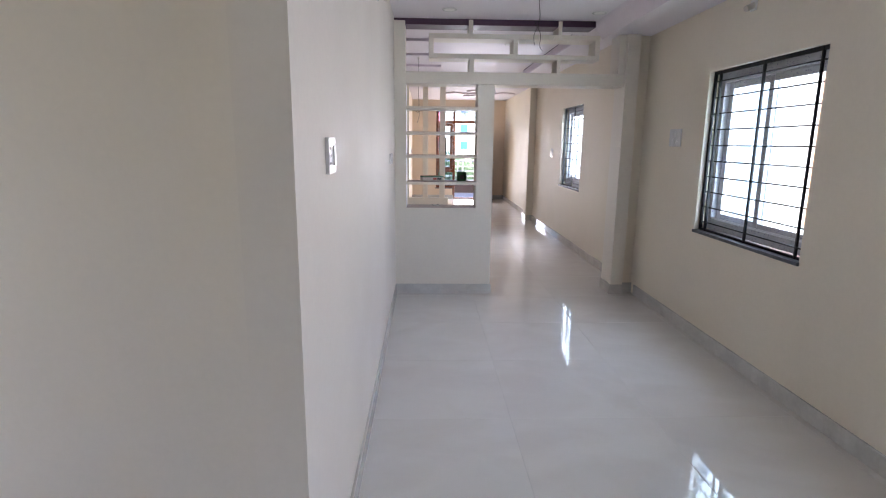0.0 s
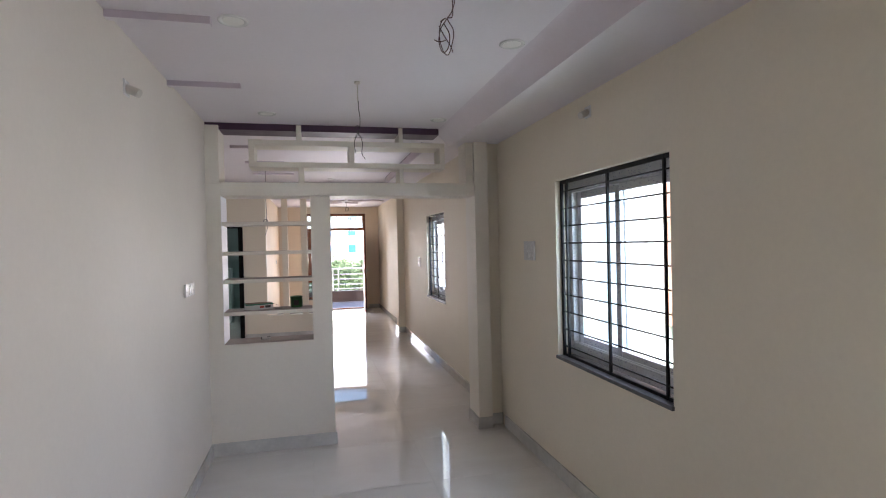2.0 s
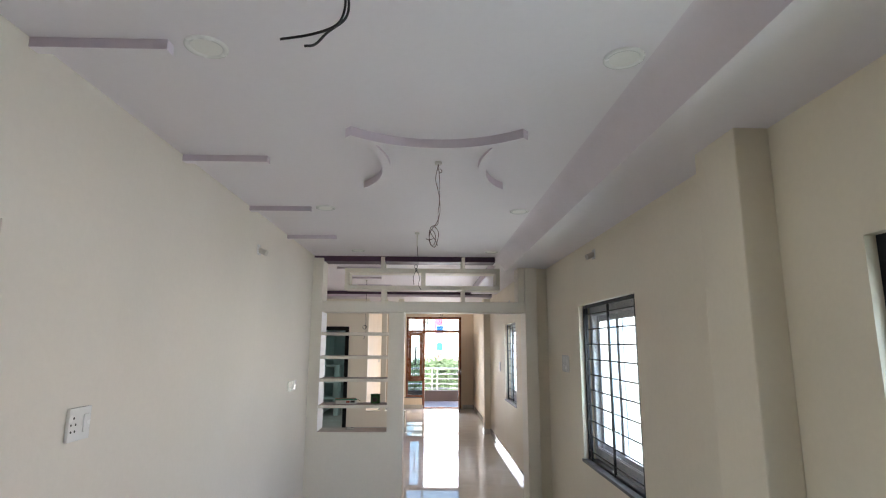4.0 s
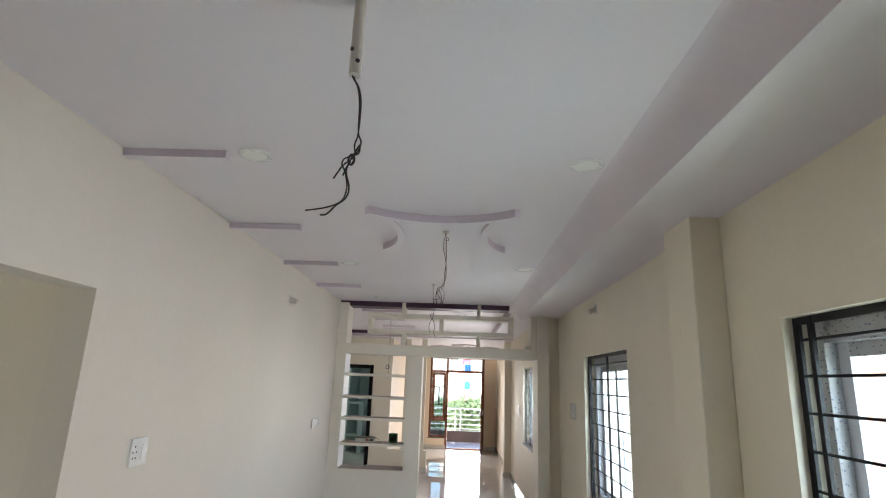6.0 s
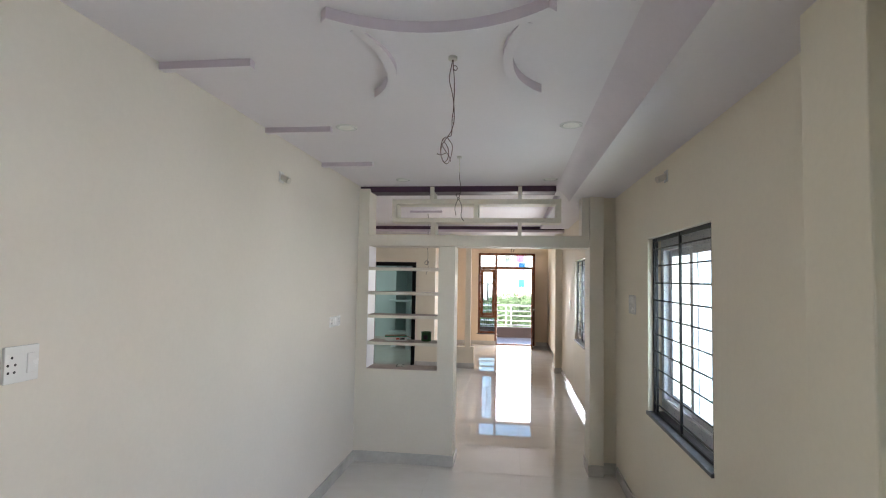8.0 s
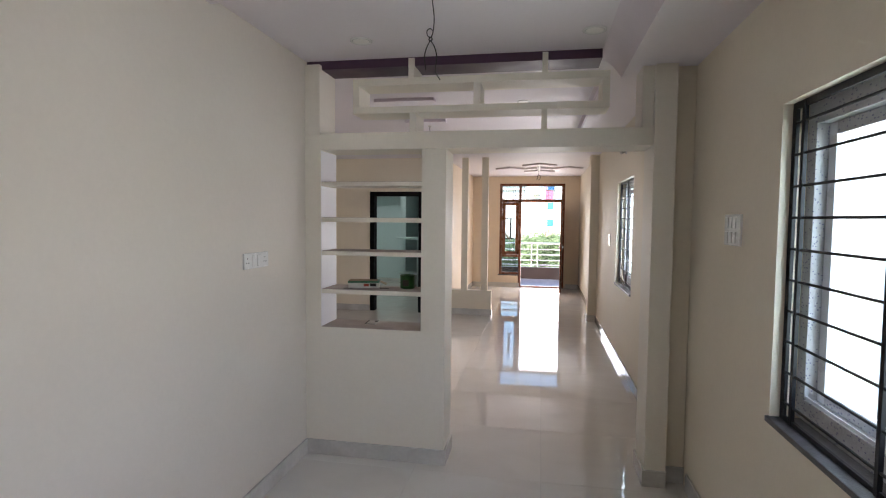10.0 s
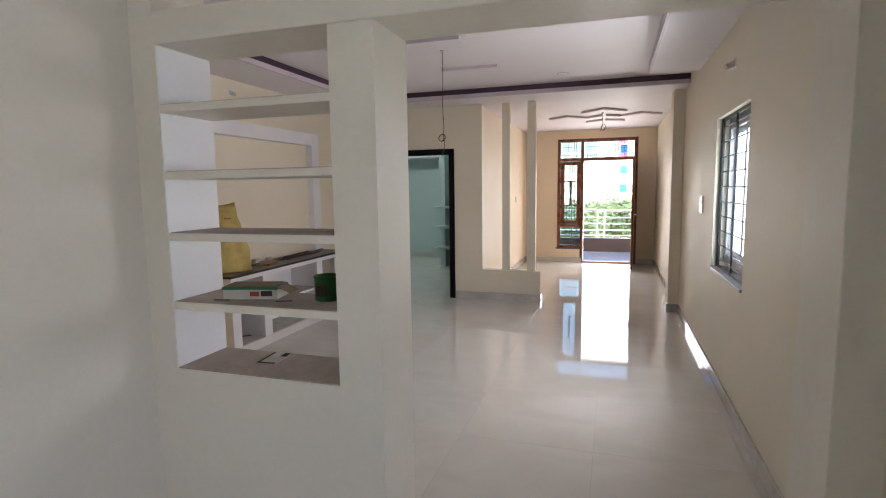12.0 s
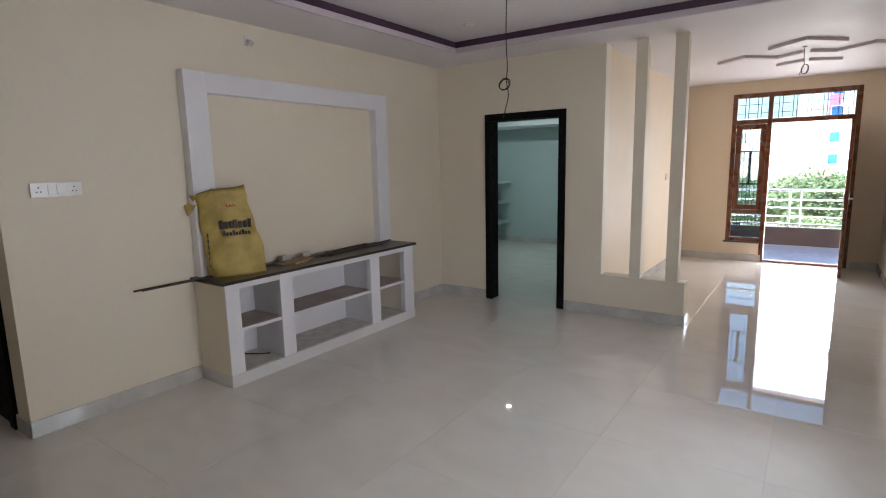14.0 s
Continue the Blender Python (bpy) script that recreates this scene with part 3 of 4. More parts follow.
# ---- windows of the east wall ----
def side_window(name, y0, y1, z0, z1, slide):
    """Black iron grille, then a two-sash sliding window in film-covered frame, on a granite sill."""
    w = tagged(new(name), "sliding white window behind a black iron grille", "window", kind="structure")
    rnd = random.Random(round(y0 * 100))
    xg = XR + 0.035
    rows = [(xg, xg + 0.012, y0, y0 + 0.022, z0, z1), (xg, xg + 0.012, y1 - 0.03, y1, z0, z1), (xg, xg + 0.012, y0 + 0.022, y1 - 0.03, z1 - 0.025, z1), (xg, xg + 0.012, y0 + 0.022, y1 - 0.03, z0, z0 + 0.025)]
    grille = part("grille", boxes_bm(rows, 0.001), IRON, w, "black painted iron grille")
    for f, th in ((0.075, 0.014), (0.5, 0.018), (0.925, 0.020)):
        yc = y0 + (y1 - y0) * f
        part("bar", box_bm(xg - 0.004, xg + 0.010, yc - th / 2, yc + th / 2, z0 + 0.004, z1 - 0.004, bevel=0.0015), IRON, grille)
    n = 10
    for i in range(1, n + 1):
        zc = z0 + (z1 - z0) * (i - 0.35) / (n + 0.3)
        part("rod", add_cyl(bmesh.new(), (xg + 0.004, y0 + 0.01, zc), (0, 1, 0), 0.005, y1 - y0 - 0.02, 8), IRON, grille)
    xf0, xf1 = XR + 0.09, XR + 0.17
    fw = 0.062
    fr = part("window_frame", boxes_bm([(xf0, xf1, y0, y0 + fw, z0 + 0.02, z1), (xf0, xf1, y1 - fw, y1, z0 + 0.02, z1), (xf0, xf1, y0 + fw, y1 - fw, z1 - 0.085, z1), (xf0, xf1, y0 + fw, y1 - fw, z0 + 0.02, z0 + 0.10)], 0.003), FILM, w, "window frame in printed protective film")
    ym = (y0 + y1) / 2
    sw = 0.05
    for k, (a, b) in enumerate(((y0 + fw, ym + 0.03 + slide), (ym - 0.03 + slide, y1 - fw))):
        xs = xf0 + 0.012 + 0.03 * k
        za, zb = z0 + 0.10, z1 - 0.085
        sash = part("sash", boxes_bm([(xs, xs + 0.026, a, a + sw, za, zb)] + [(xs, xs + 0.026, b - sw, b, za, zb)], 0.002), UPVC, w)
        for r0, r1 in ((zb - 0.045, zb), (za, za + 0.045)):
            part("rail", box_bm(xs, xs + 0.026, a + sw, b - sw, r0, r1, bevel=0.002), FILM, sash, "rail in printed protective film")
        part("stile_film", box_bm(xs - 0.0015, xs, (b - sw if k == 0 else a) + 0.004, (b if k == 0 else a + sw) - 0.004, za + 0.01, zb - 0.01), FILM, sash, "grey film on the meeting stile")
        pane = part("pane", pane_bm(xs + 0.012, xs + 0.012, a + sw - 0.004, b - sw + 0.004, za + 0.041, zb - 0.041), GLASS, sash)
        pane.visible_shadow = False
        for c in range(7):
            bm = bmesh.new()
            yy, zz = rnd.uniform(a + sw + 0.02, b - sw - 0.06), rnd.uniform(za + 0.12, zb - 0.25)
            pts = []
            for q in range(5):
                pts.append((xs + 0.0105, min(max(yy, a + sw + 0.004), b - sw - 0.004), min(zz, zb - 0.05)))
                yy, zz = yy + rnd.uniform(-0.012, 0.018), zz + rnd.uniform(0.012, 0.045)
            add_tube(bm, pts, 0.0009, 4, 2)
            part("film_crease", bm, CREASE, pane, "crease in the clear film over the pane")
    part("track", boxes_bm([(xf0 + 0.006, xf0 + 0.010, y0 + fw, y1 - fw, z0 + 0.10, z0 + 0.112)]), UPVC, fr)
    part("window_sill", box_bm(XR - 0.014, XR + 0.225, y0 - 0.006, y1 + 0.010, z0 - 0.014, z0 + 0.008, bevel=0.004), SILL, w, "rough-edged dark grey granite sill")
    return w


side_window("window_1", *WIN_A, 0.0)
side_window("window_2", *WIN_B, 0.0)
side_window("window_3", *WIN_C, 0.0)

# ---- black door frame to the aqua room ----
bd = tagged(new("door_frame_black"), "black painted wooden door frame without a leaf", "door frame", kind="structure")
part("jamb", box_bm(-1.412, -1.337, YN - 0.018, YN2 + 0.004, 0.0, 2.06, bevel=0.004), BLACKWOOD, bd)
part("jamb", box_bm(-0.553, -0.478, YN - 0.018, YN2 + 0.004, 0.0, 2.06, bevel=0.004), BLACKWOOD, bd)
part("head", box_bm(-1.337, -0.553, YN - 0.018, YN2 + 0.004, 1.985, 2.06, bevel=0.004), BLACKWOOD, bd)

# ---- dark door beside the passage ----
d2 = tagged(new("door_2"), "black painted door in a dim side passage", "door", kind="structure")
part("jamb", box_bm(-2.33, -2.245, 6.572, 6.60, 0.0, 2.06, bevel=0.004), BLACKWOOD, d2)
part("jamb", box_bm(-3.24, -3.16, 6.572, 6.60, 0.0, 2.06, bevel=0.004), BLACKWOOD, d2)
part("head", box_bm(-3.16, -2.33, 6.572, 6.60, 1.985, 2.06, bevel=0.004), BLACKWOOD, d2)
lf2 = part("leaf", box_bm(-3.158, -2.332, 6.588, 6.5995, 0.008, 1.983, bevel=0.002), BLACKWOOD, d2)
part("handle", box_bm(-2.42, -2.39, 6.55, 6.588, 0.95, 1.08, bevel=0.004), STEEL, lf2)

# ---- balcony door ----
def grille_twins(parent, x0, x1, z0, z1, xs, y, rows=2):
    for x in xs:
        for dx in (-0.022, 0.022):
            part("bar", box_bm(x + dx - 0.004, x + dx + 0.004, y - 0.004, y + 0.004, z0, z1), IRON, parent)
    for i in range(rows):
        z = z0 + (z1 - z0) * (0.3 + 0.4 * i) if rows > 1 else (z0 + z1) / 2
        part("bar", box_bm(x0, x1, y - 0.003, y + 0.003, z - 0.003, z + 0.003), IRON, parent)


dr = tagged(new("door_1"), "varnished teak balcony door with side window and transom", "door", kind="structure")
dr.location.x = 0.02
FY0, FY1 = YD - 0.012, YD + 0.10
fr = part("door_frame", boxes_bm([
    (0.505, 0.565, FY0, FY1, 0.30, 2.455), (1.945, 2.015, FY0, FY1, 0.0, 2.455), (0.565, 1.945, FY0, FY1, 2.395, 2.455),
    (0.955, 1.015, FY0, FY1, 0.0, 2.395), (0.565, 0.955, FY0, FY1, 2.02, 2.085), (1.015, 1.945, FY0, FY1, 2.02, 2.085),
    (0.565, 0.955, FY0, FY1, 0.30, 0.355), (0.565, 0.955, FY0, FY1, 0.72, 0.775), (1.015, 1.945, FY0 + 0.02, FY1, 0.0, 0.03)], 0.004), TEAK, dr)
side = part("side_sash", boxes_bm([(0.567, 0.64, FY0 + 0.02, FY0 + 0.06, 0.777, 2.018), (0.88, 0.953, FY0 + 0.02, FY0 + 0.06, 0.777, 2.018), (0.64, 0.88, FY0 + 0.02, FY0 + 0.06, 1.945, 2.018), (0.64, 0.88, FY0 + 0.02, FY0 + 0.06, 0.777, 0.85)], 0.003), TEAK, dr)
for a, b, c, d in ((0.64, 0.88, 0.85, 1.945), (0.565, 0.955, 0.355, 0.72), (0.565, 0.955, 2.085, 2.395), (1.015, 1.945, 2.085, 2.395)):
    p = part("pane", pane_bm(a - 0.003, b + 0.003, FY0 + 0.05, FY0 + 0.05, c - 0.003, d + 0.003), CLEAR, dr)
    p.visible_shadow = False
gr = part("transom_grille", boxes_bm([(1.015, 1.945, FY1 - 0.016, FY1 - 0.008, 2.085, 2.092)]), IRON, dr, "thin black iron grille")
grille_twins(gr, 1.015, 1.945, 2.085, 2.395, (1.10, 1.27, 1.44, 1.62, 1.79, 1.90), FY1 - 0.012, 2)
gl = part("side_grille", boxes_bm([(0.565, 0.955, FY1 - 0.016, FY1 - 0.008, 0.355, 0.362), (0.575, 0.945, FY1 - 0.016, FY1 - 0.008, 1.62, 1.64), (0.575, 0.945, FY1 - 0.016, FY1 - 0.008, 1.14, 1.16), (0.745, 0.775, FY1 - 0.016, FY1 - 0.008, 1.16, 1.62)]), IRON, dr, "thin black iron grille")
grille_twins(gl, 0.565, 0.955, 0.355, 0.72, (0.66, 0.76, 0.86), FY1 - 0.012, 2)
grille_twins(gl, 0.565, 0.955, 0.80, 1.99, (0.66, 0.76, 0.86), FY1 - 0.012, 2)
grille_twins(gl, 0.565, 0.955, 2.085, 2.395, (0.68, 0.84), FY1 - 0.012, 2)
part("sill", box_bm(0.48, 0.955, YD - 0.03, YD + 0.02, 0.275, 0.30, bevel=0.003), SILL, dr, "dark stone sill under the side window")
leaf = thing("door_leaf", "open teak balcony door leaf, inner face coloured pale for glare", "door leaf", (1.975, YD - 0.01, 0.012), rz=-93)
# panel colour is lightened to hold the outdoor reflection on its gloss
part("panel", box_bm(0.05, 0.80, -0.016, 0.016, 0.05, 1.95, bevel=0.003), LEAFWOOD, leaf, "glossy door panel with outdoor glare in its pale colour")
part("stile", box_bm(0.0, 0.05, -0.02, 0.02, 0.0, 2.0, bevel=0.003), TEAK, leaf)
part("stile", box_bm(0.80, 0.85, -0.02, 0.02, 0.0, 2.0, bevel=0.003), TEAK, leaf)
part("rail", box_bm(0.05, 0.80, -0.02, 0.02, 0.0, 0.05, bevel=0.003), TEAK, leaf)
part("rail", box_bm(0.05, 0.80, -0.02, 0.02, 1.95, 2.0, bevel=0.003), TEAK, leaf)
hd = part("handle", boxes_bm([(0.805, 0.835, -0.032, 0.032, 0.93, 1.07)], 0.003), STEEL, leaf, "steel door handle")
part("knob", add_cyl(bmesh.new(), (0.82, -0.07, 1.0), (0, 1, 0), 0.014, 0.14, 14), STEEL, hd)


# ---- display unit on the living room wall ----
UX0, UX1, UY0, UY1 = XT, -1.665, 7.66, 9.745
unit = thing("display_unit", "white plaster display unit with open shelves and a black granite top", "cabinet")
part("side_panel", box_bm(UX0, UX1, UY0, UY0 + 0.11, 0.0, 0.745, bevel=0.004), CREAM, unit, "cream painted outer end")
part("side_panel", box_bm(UX0, UX1, UY1 - 0.11, UY1, 0.0, 0.745, bevel=0.004), CREAM, unit)
for a, b in ((UY0 + 0.001, UY0 + 0.112), (8.118, 8.235), (9.118, 9.238), (UY1 - 0.145, UY1 - 0.001)):
    part("front_stile", box_bm(UX1 - 0.05, UX1 + 0.006, a, b, 0.085, 0.745, bevel=0.003), BRIGHT, unit, "white painted front post")
for a, b in ((8.14, 8.215), (9.14, 9.215)):
    part("divider", box_bm(UX0 + 0.001, UX1 - 0.05, a, b, 0.085, 0.745), BRIGHT, unit)
part("top_rail", box_bm(UX1 - 0.05, UX1 + 0.004, UY0 + 0.11, UY1 - 0.13, 0.700, 0.745, bevel=0.003), BRIGHT, unit)
part("plinth", box_bm(UX0 + 0.002, UX1 + 0.012, UY0 - 0.004, UY1 + 0.004, 0.0, 0.088, bevel=0.004), FACADE, unit, "white plinth along the floor")
part("back_panel", box_bm(UX0 + 0.001, UX0 + 0.012, UY0 + 0.11, UY1 - 0.11, 0.085, 0.745), BRIGHT, unit)
for a, b in ((UY0 + 0.11, 8.14), (8.215, 9.14), (9.215, UY1 - 0.11)):
    s = part("shelf", box_bm(UX0 + 0.012, UX1 - 0.004, a, b, 0.385, 0.408, bevel=0.002), BRIGHT, unit)
    part("dusty_top", box_bm(UX0 + 0.014, UX1 - 0.012, a + 0.004, b - 0.004, 0.408, 0.411), DUST, s, "dusty brown shelf top")
    part("dusty_floor", box_bm(UX0 + 0.014, UX1 - 0.012, a + 0.004, b - 0.004, 0.088, 0.091), CARTON, unit, "dusty grey cabinet floor")
part("top_slab", box_bm(UX0 + 0.001, UX1 + 0.03, UY0 - 0.03, UY1 + 0.03, 0.745, 0.768, bevel=0.003), GRANITE, unit, "polished black granite slab")
frm = thing("wall_frame", "white plaster surround framing the wall above the display unit", "wall frame")
part("upright", box_bm(XT, XT + 0.08, 7.675, 7.845, 0.768, 2.215, bevel=0.004), BRIGHT, frm)
part("upright", box_bm(XT, XT + 0.08, 9.60, 9.77, 0.768, 2.215, bevel=0.004), BRIGHT, frm)
part("head", box_bm(XT, XT + 0.08, 7.845, 9.60, 2.07, 2.215, bevel=0.004), BRIGHT, frm)


# cement sack leaning on the surround
def sack():
    t = thing("cement_sack", "crumpled half-empty yellow woven sack with dark print", "sack", (-1.85, 7.915, 0.768), rz=70)
    bm = bmesh.new()
    nu, nz = 40, 26
    rings = []
    for k in range(nz + 1):
        f = k / nz
        z = 0.62 * f
        hw = 0.198 - 0.014 * f + 0.008 * math.sin(f * 7)
        hd = 0.085 * (1 - 0.55 * f) + 0.012
        lean = -0.11 * f ** 1.3
        ring = []
        for i in range(nu):
            a = i * math.tau / nu
            c, s = math.cos(a), math.sin(a)
            x = hw * math.copysign(abs(c) ** 0.45, c) + lean * 0.9
            y = hd * math.copysign(abs(s) ** 0.6, s) + 0.05 * f
            p = Vector((x * 5, y * 6, z * 5))
            d = noise.noise(p * 1.3) * 0.022 + noise.noise(p * 3.1) * 0.010
            crease = 0.012 * abs(noise.noise(Vector((x * 9, z * 14 + y * 3, 2.0))))
            ring.append(bm.verts.new((x + d * c, y + (d - crease) * s, max(0.0, z + (0.02 * noise.noise(p + Vector((9, 2, 1))) if k else 0) + (0.03 * c if k == nz else 0)))))
        rings.append(ring)
    for a, b in zip(rings, rings[1:]):
        for i in range(nu):
            bm.faces.new((a[i], a[(i + 1) % nu], b[(i + 1) % nu], b[i]))
    bm.faces.new(rings[0][::-1])
    inner = [bm.verts.new(v.co + Vector((0, 0, -0.05)) - Vector((v.co.x + 0.1, v.co.y - 0.05, 0)) * 0.15) for v in rings[-1]]
    for i in range(nu):
        bm.faces.new((rings[-1][i], rings[-1][(i + 1) % nu], inner[(i + 1) % nu], inner[i]))
    bm.faces.new(inner)
    part("body", bm, SACK, t, smooth=True)
    # folded flap at the open mouth
    bm = bmesh.new()
    g = []
    for i in range(9):
        row = []
        for j in range(5):
            u, v = i / 8, j / 4
            row.append(bm.verts.new((-0.325 + 0.19 * u, 0.10 - 0.11 * v + 0.02 * math.sin(u * 5), 0.53 + 0.10 * u - 0.08 * v * (1 - u) + 0.015 * noise.noise(Vector((u * 4, v * 4, 1))))))
        g.append(row)
    for i in range(8):
        for j in range(4):
            bm.faces.new((g[i][j], g[i + 1][j], g[i + 1][j + 1], g[i][j + 1]))
    fl = part("flap", bm, SACK, t, smooth=True)
    so = fl.modifiers.new("thick", "SOLIDIFY")
    so.thickness = 0.003
    return t


bag = sack()
# unreadable or trade print is shown as plain bars on the sack's front
for x0, x1, z0, z1, m, nm in ((-0.13, 0.10, 0.345, 0.395, INK, "print"), (-0.11, 0.085, 0.295, 0.318, INK, "print"), (-0.07, 0.0, 0.50, 0.508, REDINK, "print")):
    bm = bmesh.new()
    n = 12
    k = 7 if z1 - z0 > 0.03 else 9
    for i in range(k):
        a = x0 + (x1 - x0) * i / k
        b = a + (x1 - x0) / k * 0.72
        top = z1 if i % 3 else z1 + 0.012
        ya = -0.105 + 0.115 * z0
        vs = [bm.verts.new(c) for c in ((a, ya, z0), (b, ya, z0), (b, ya + 0.006, top), (a, ya + 0.006, top), (a, ya + 0.004, z0), (b, ya + 0.004, z0), (b, ya + 0.010, top), (a, ya + 0.010, top))]
        for q in ((0, 1, 2, 3), (7, 6, 5, 4), (0, 4, 5, 1), (1, 5, 6, 2), (2, 6, 7, 3), (3, 7, 4, 0)):
            bm.faces.new([vs[c] for c in q])
    part(nm, bm, m, bag, "dark printed bars")
bm = bmesh.new()
for i in range(6):
    z0 = 0.08 + 0.042 * i
    add_box(bm, -0.212, -0.206, -0.05, 0.0, z0, z0 + 0.03)
part("side_print", bm, INK, bag, "dark printed bars")

# loose rods and scraps on the slab
def rod_thing(name, label, cat, a, b, r, material):
    return tagged(finish(name, add_tube(bmesh.new(), (a, [(p + q) / 2 + 0.001 for p, q in zip(a, b)], b), r, 8), material, smooth=True), label, cat, "rods on the slab")


rod_thing("metal_rod", "thin dull steel rod lying over the slab's end", "rod", (-1.90, 7.18, 0.776), (-1.90, 8.9, 0.776), 0.007, RUST)
rod_thing("metal_rod", "thin dull steel rod lying over the slab's end", "rod", (-1.875, 7.22, 0.775), (-1.885, 9.2, 0.775), 0.006, RUST)
rod_thing("metal_pipe", "grey metal pipe lying on the slab", "pipe", (-1.86, 8.78, 0.786), (-1.90, 9.33, 0.788), 0.016, RUST)
rod_thing("metal_rod", "thin dull steel rod on the slab", "rod", (-1.80, 8.75, 0.775), (-1.95, 9.74, 0.779), 0.007, RUST)
rod_thing("metal_rod", "thin dull steel rod on the slab", "rod", (-1.84, 8.7, 0.774), (-1.84, 9.5, 0.774), 0.006, RUST)
for (x, y, rz, sx, sy, h, m, nm, lb) in ((-1.83, 8.45, 20, 0.12, 0.30, 0.018, BOARD, "wood_board", "rough brown wood offcut lying on the slab"), (-1.80, 8.36, -12, 0.10, 0.22, 0.012, BROWNCARD, "cardboard_piece", "brown cardboard piece lying on the slab"), (-1.94, 8.40, 5, 0.05, 0.10, 0.05, CARTON, "small_carton", "small white carton on the slab"), (-1.95, 8.62, 8, 0.04, 0.09, 0.045, CARTON, "small_carton", "small white carton on the slab")):
    o = tagged(finish(nm, box_bm(-sx / 2, sx / 2, -sy / 2, sy / 2, 0, h, bevel=0.002), m), lb, nm.split("_")[-1])
    o.matrix_world = pose(x, y, 0.7685, 0, 0, rz)
w = tagged(finish("cable_scrap", add_tube(bmesh.new(), ((-1.95, 7.80, 0.098), (-1.93, 7.86, 0.14), (-1.90, 7.95, 0.12), (-1.86, 8.05, 0.098), (-1.82, 8.10, 0.096)), 0.005), WIRE, smooth=True), "black cable scrap inside the cabinet", "cable")

# ---- things on the partition shelves ----
cb = thing("carton", "torn white and green carton lying on a dusty shelf", "carton", (0.30, 5.455, 1.126), rz=14)
part("tray", boxes_bm([(-0.105, 0.105, -0.055, 0.055, 0.0, 0.036)], 0.003), CARTON, cb)
part("lid", boxes_bm([(-0.107, 0.107, -0.057, 0.057, 0.036, 0.047)], 0.003), CARTONGREEN, cb, "green printed carton lid")
part("lid_top", boxes_bm([(-0.10, 0.09, -0.048, 0.048, 0.047, 0.050)], 0.001), BROWNCARD, cb, "brown dusty lid top")
part("print", boxes_bm([(0.0, 0.035, -0.0565, -0.0545, 0.012, 0.030)]), REDINK, cb)
part("print", boxes_bm([(0.042, 0.085, -0.0565, -0.0545, 0.012, 0.032)]), INK, cb)
fl = part("flap", boxes_bm([(0.0, 0.05, -0.045, 0.045, 0.0, 0.002)]), BROWNCARD, cb, "open brown flap")
fl.matrix_basis = pose(0.105, 0, 0.042, 0, 25, 0)
tin = thing("paint_tin", "small green tin standing on a dusty shelf", "tin", (0.60, 5.475, 1.126))
bm = bmesh.new()
prof = ((0.0, 0.0), (0.046, 0.0), (0.049, 0.004), (0.049, 0.082), (0.052, 0.086), (0.050, 0.091), (0.045, 0.091), (0.044, 0.03), (0.0, 0.03))
n = 28
rings = [[bm.verts.new((r * math.cos(k * math.tau / n), r * math.sin(k * math.tau / n), h)) for k in range(n)] for r, h in prof[1:-1]]
for a, b in zip(rings, rings[1:]):
    for k in range(n):
        bm.faces.new((a[k], a[(k + 1) % n], b[(k + 1) % n], b[k]))
bm.faces.new(rings[0][::-1])
bm.faces.new(rings[-1])
part("body", bm, GREENTIN, tin, smooth=True)
part("label_band", boxes_bm([(-0.02, 0.02, -0.0505, -0.047, 0.02, 0.06)]), INK, tin)
cd = thing("torn_card", "torn white printed card lying on the lower ledge", "card", (0.345, 5.488, 0.8745), rz=95)
part("sheet", boxes_bm([(-0.07, 0.07, -0.04, 0.04, 0.0, 0.003)], 0.001), CARTON, cd)
part("print", boxes_bm([(-0.066, 0.066, 0.03, 0.039, 0.003, 0.004), (0.02, 0.06, -0.036, -0.012, 0.003, 0.004), (-0.068, -0.056, -0.036, 0.03, 0.003, 0.0042)]), INK, cd)
for x, y, a in ((0.22, 5.36, 12), (0.46, 5.40, 20)):
    o = tagged(finish("dark_scrap", boxes_bm([(-0.03, 0.03, -0.003, 0.003, 0, 0.003)], 0.001), INK), "dark thin scrap on a dusty shelf", "scrap")
    o.matrix_world = pose(x, y, 1.1265, 0, 0, a)


# ---- switch plates ----
def plate(name, label, loc, facing, w, h, pins=(), rockers=()):
    """facing 1: looks to +x, -1: to -x. Local: x out of the wall, y along it."""
    t = thing(name, label, "switch plate", loc, rz=0 if facing > 0 else 180)
    part("cover", box_bm(0, 0.012, -w / 2, w / 2, -h / 2, h / 2, bevel=0.003), PLASTIC, t)
    for y0, y1, z0, z1 in rockers:
        part("rocker", box_bm(0.010, 0.016, y0, y1, z0, z1, bevel=0.002), PLASTIC, t)
    for y, z in pins:
        part("socket_hole", add_cyl(bmesh.new(), (0.0105, y, z), (1, 0, 0), 0.0042, 0.002, 10), SOCKET, t)
    return t


tri = [(-0.03, 0.018), (-0.04, -0.012), (-0.02, -0.012)]
plate("socket_plate", "white socket plate with one switch", (XL, 1.765, 1.455), 1, 0.115, 0.11, [(-0.035, 0.022), (-0.047, 0.0), (-0.023, 0.0), (-0.045, -0.022), (-0.025, -0.022)], [(0.015, 0.045, -0.03, 0.03)])
plate("socket_plate", "white double socket plate", (XL, 4.66, 1.362), 1, 0.25, 0.085, [(-0.095, 0.014), (-0.105, -0.01), (-0.085, -0.01), (0.085, 0.014), (0.075, -0.01), (0.095, -0.01)], [(-0.05, -0.01, -0.03, 0.03), (0.0, 0.04, -0.03, 0.03)])
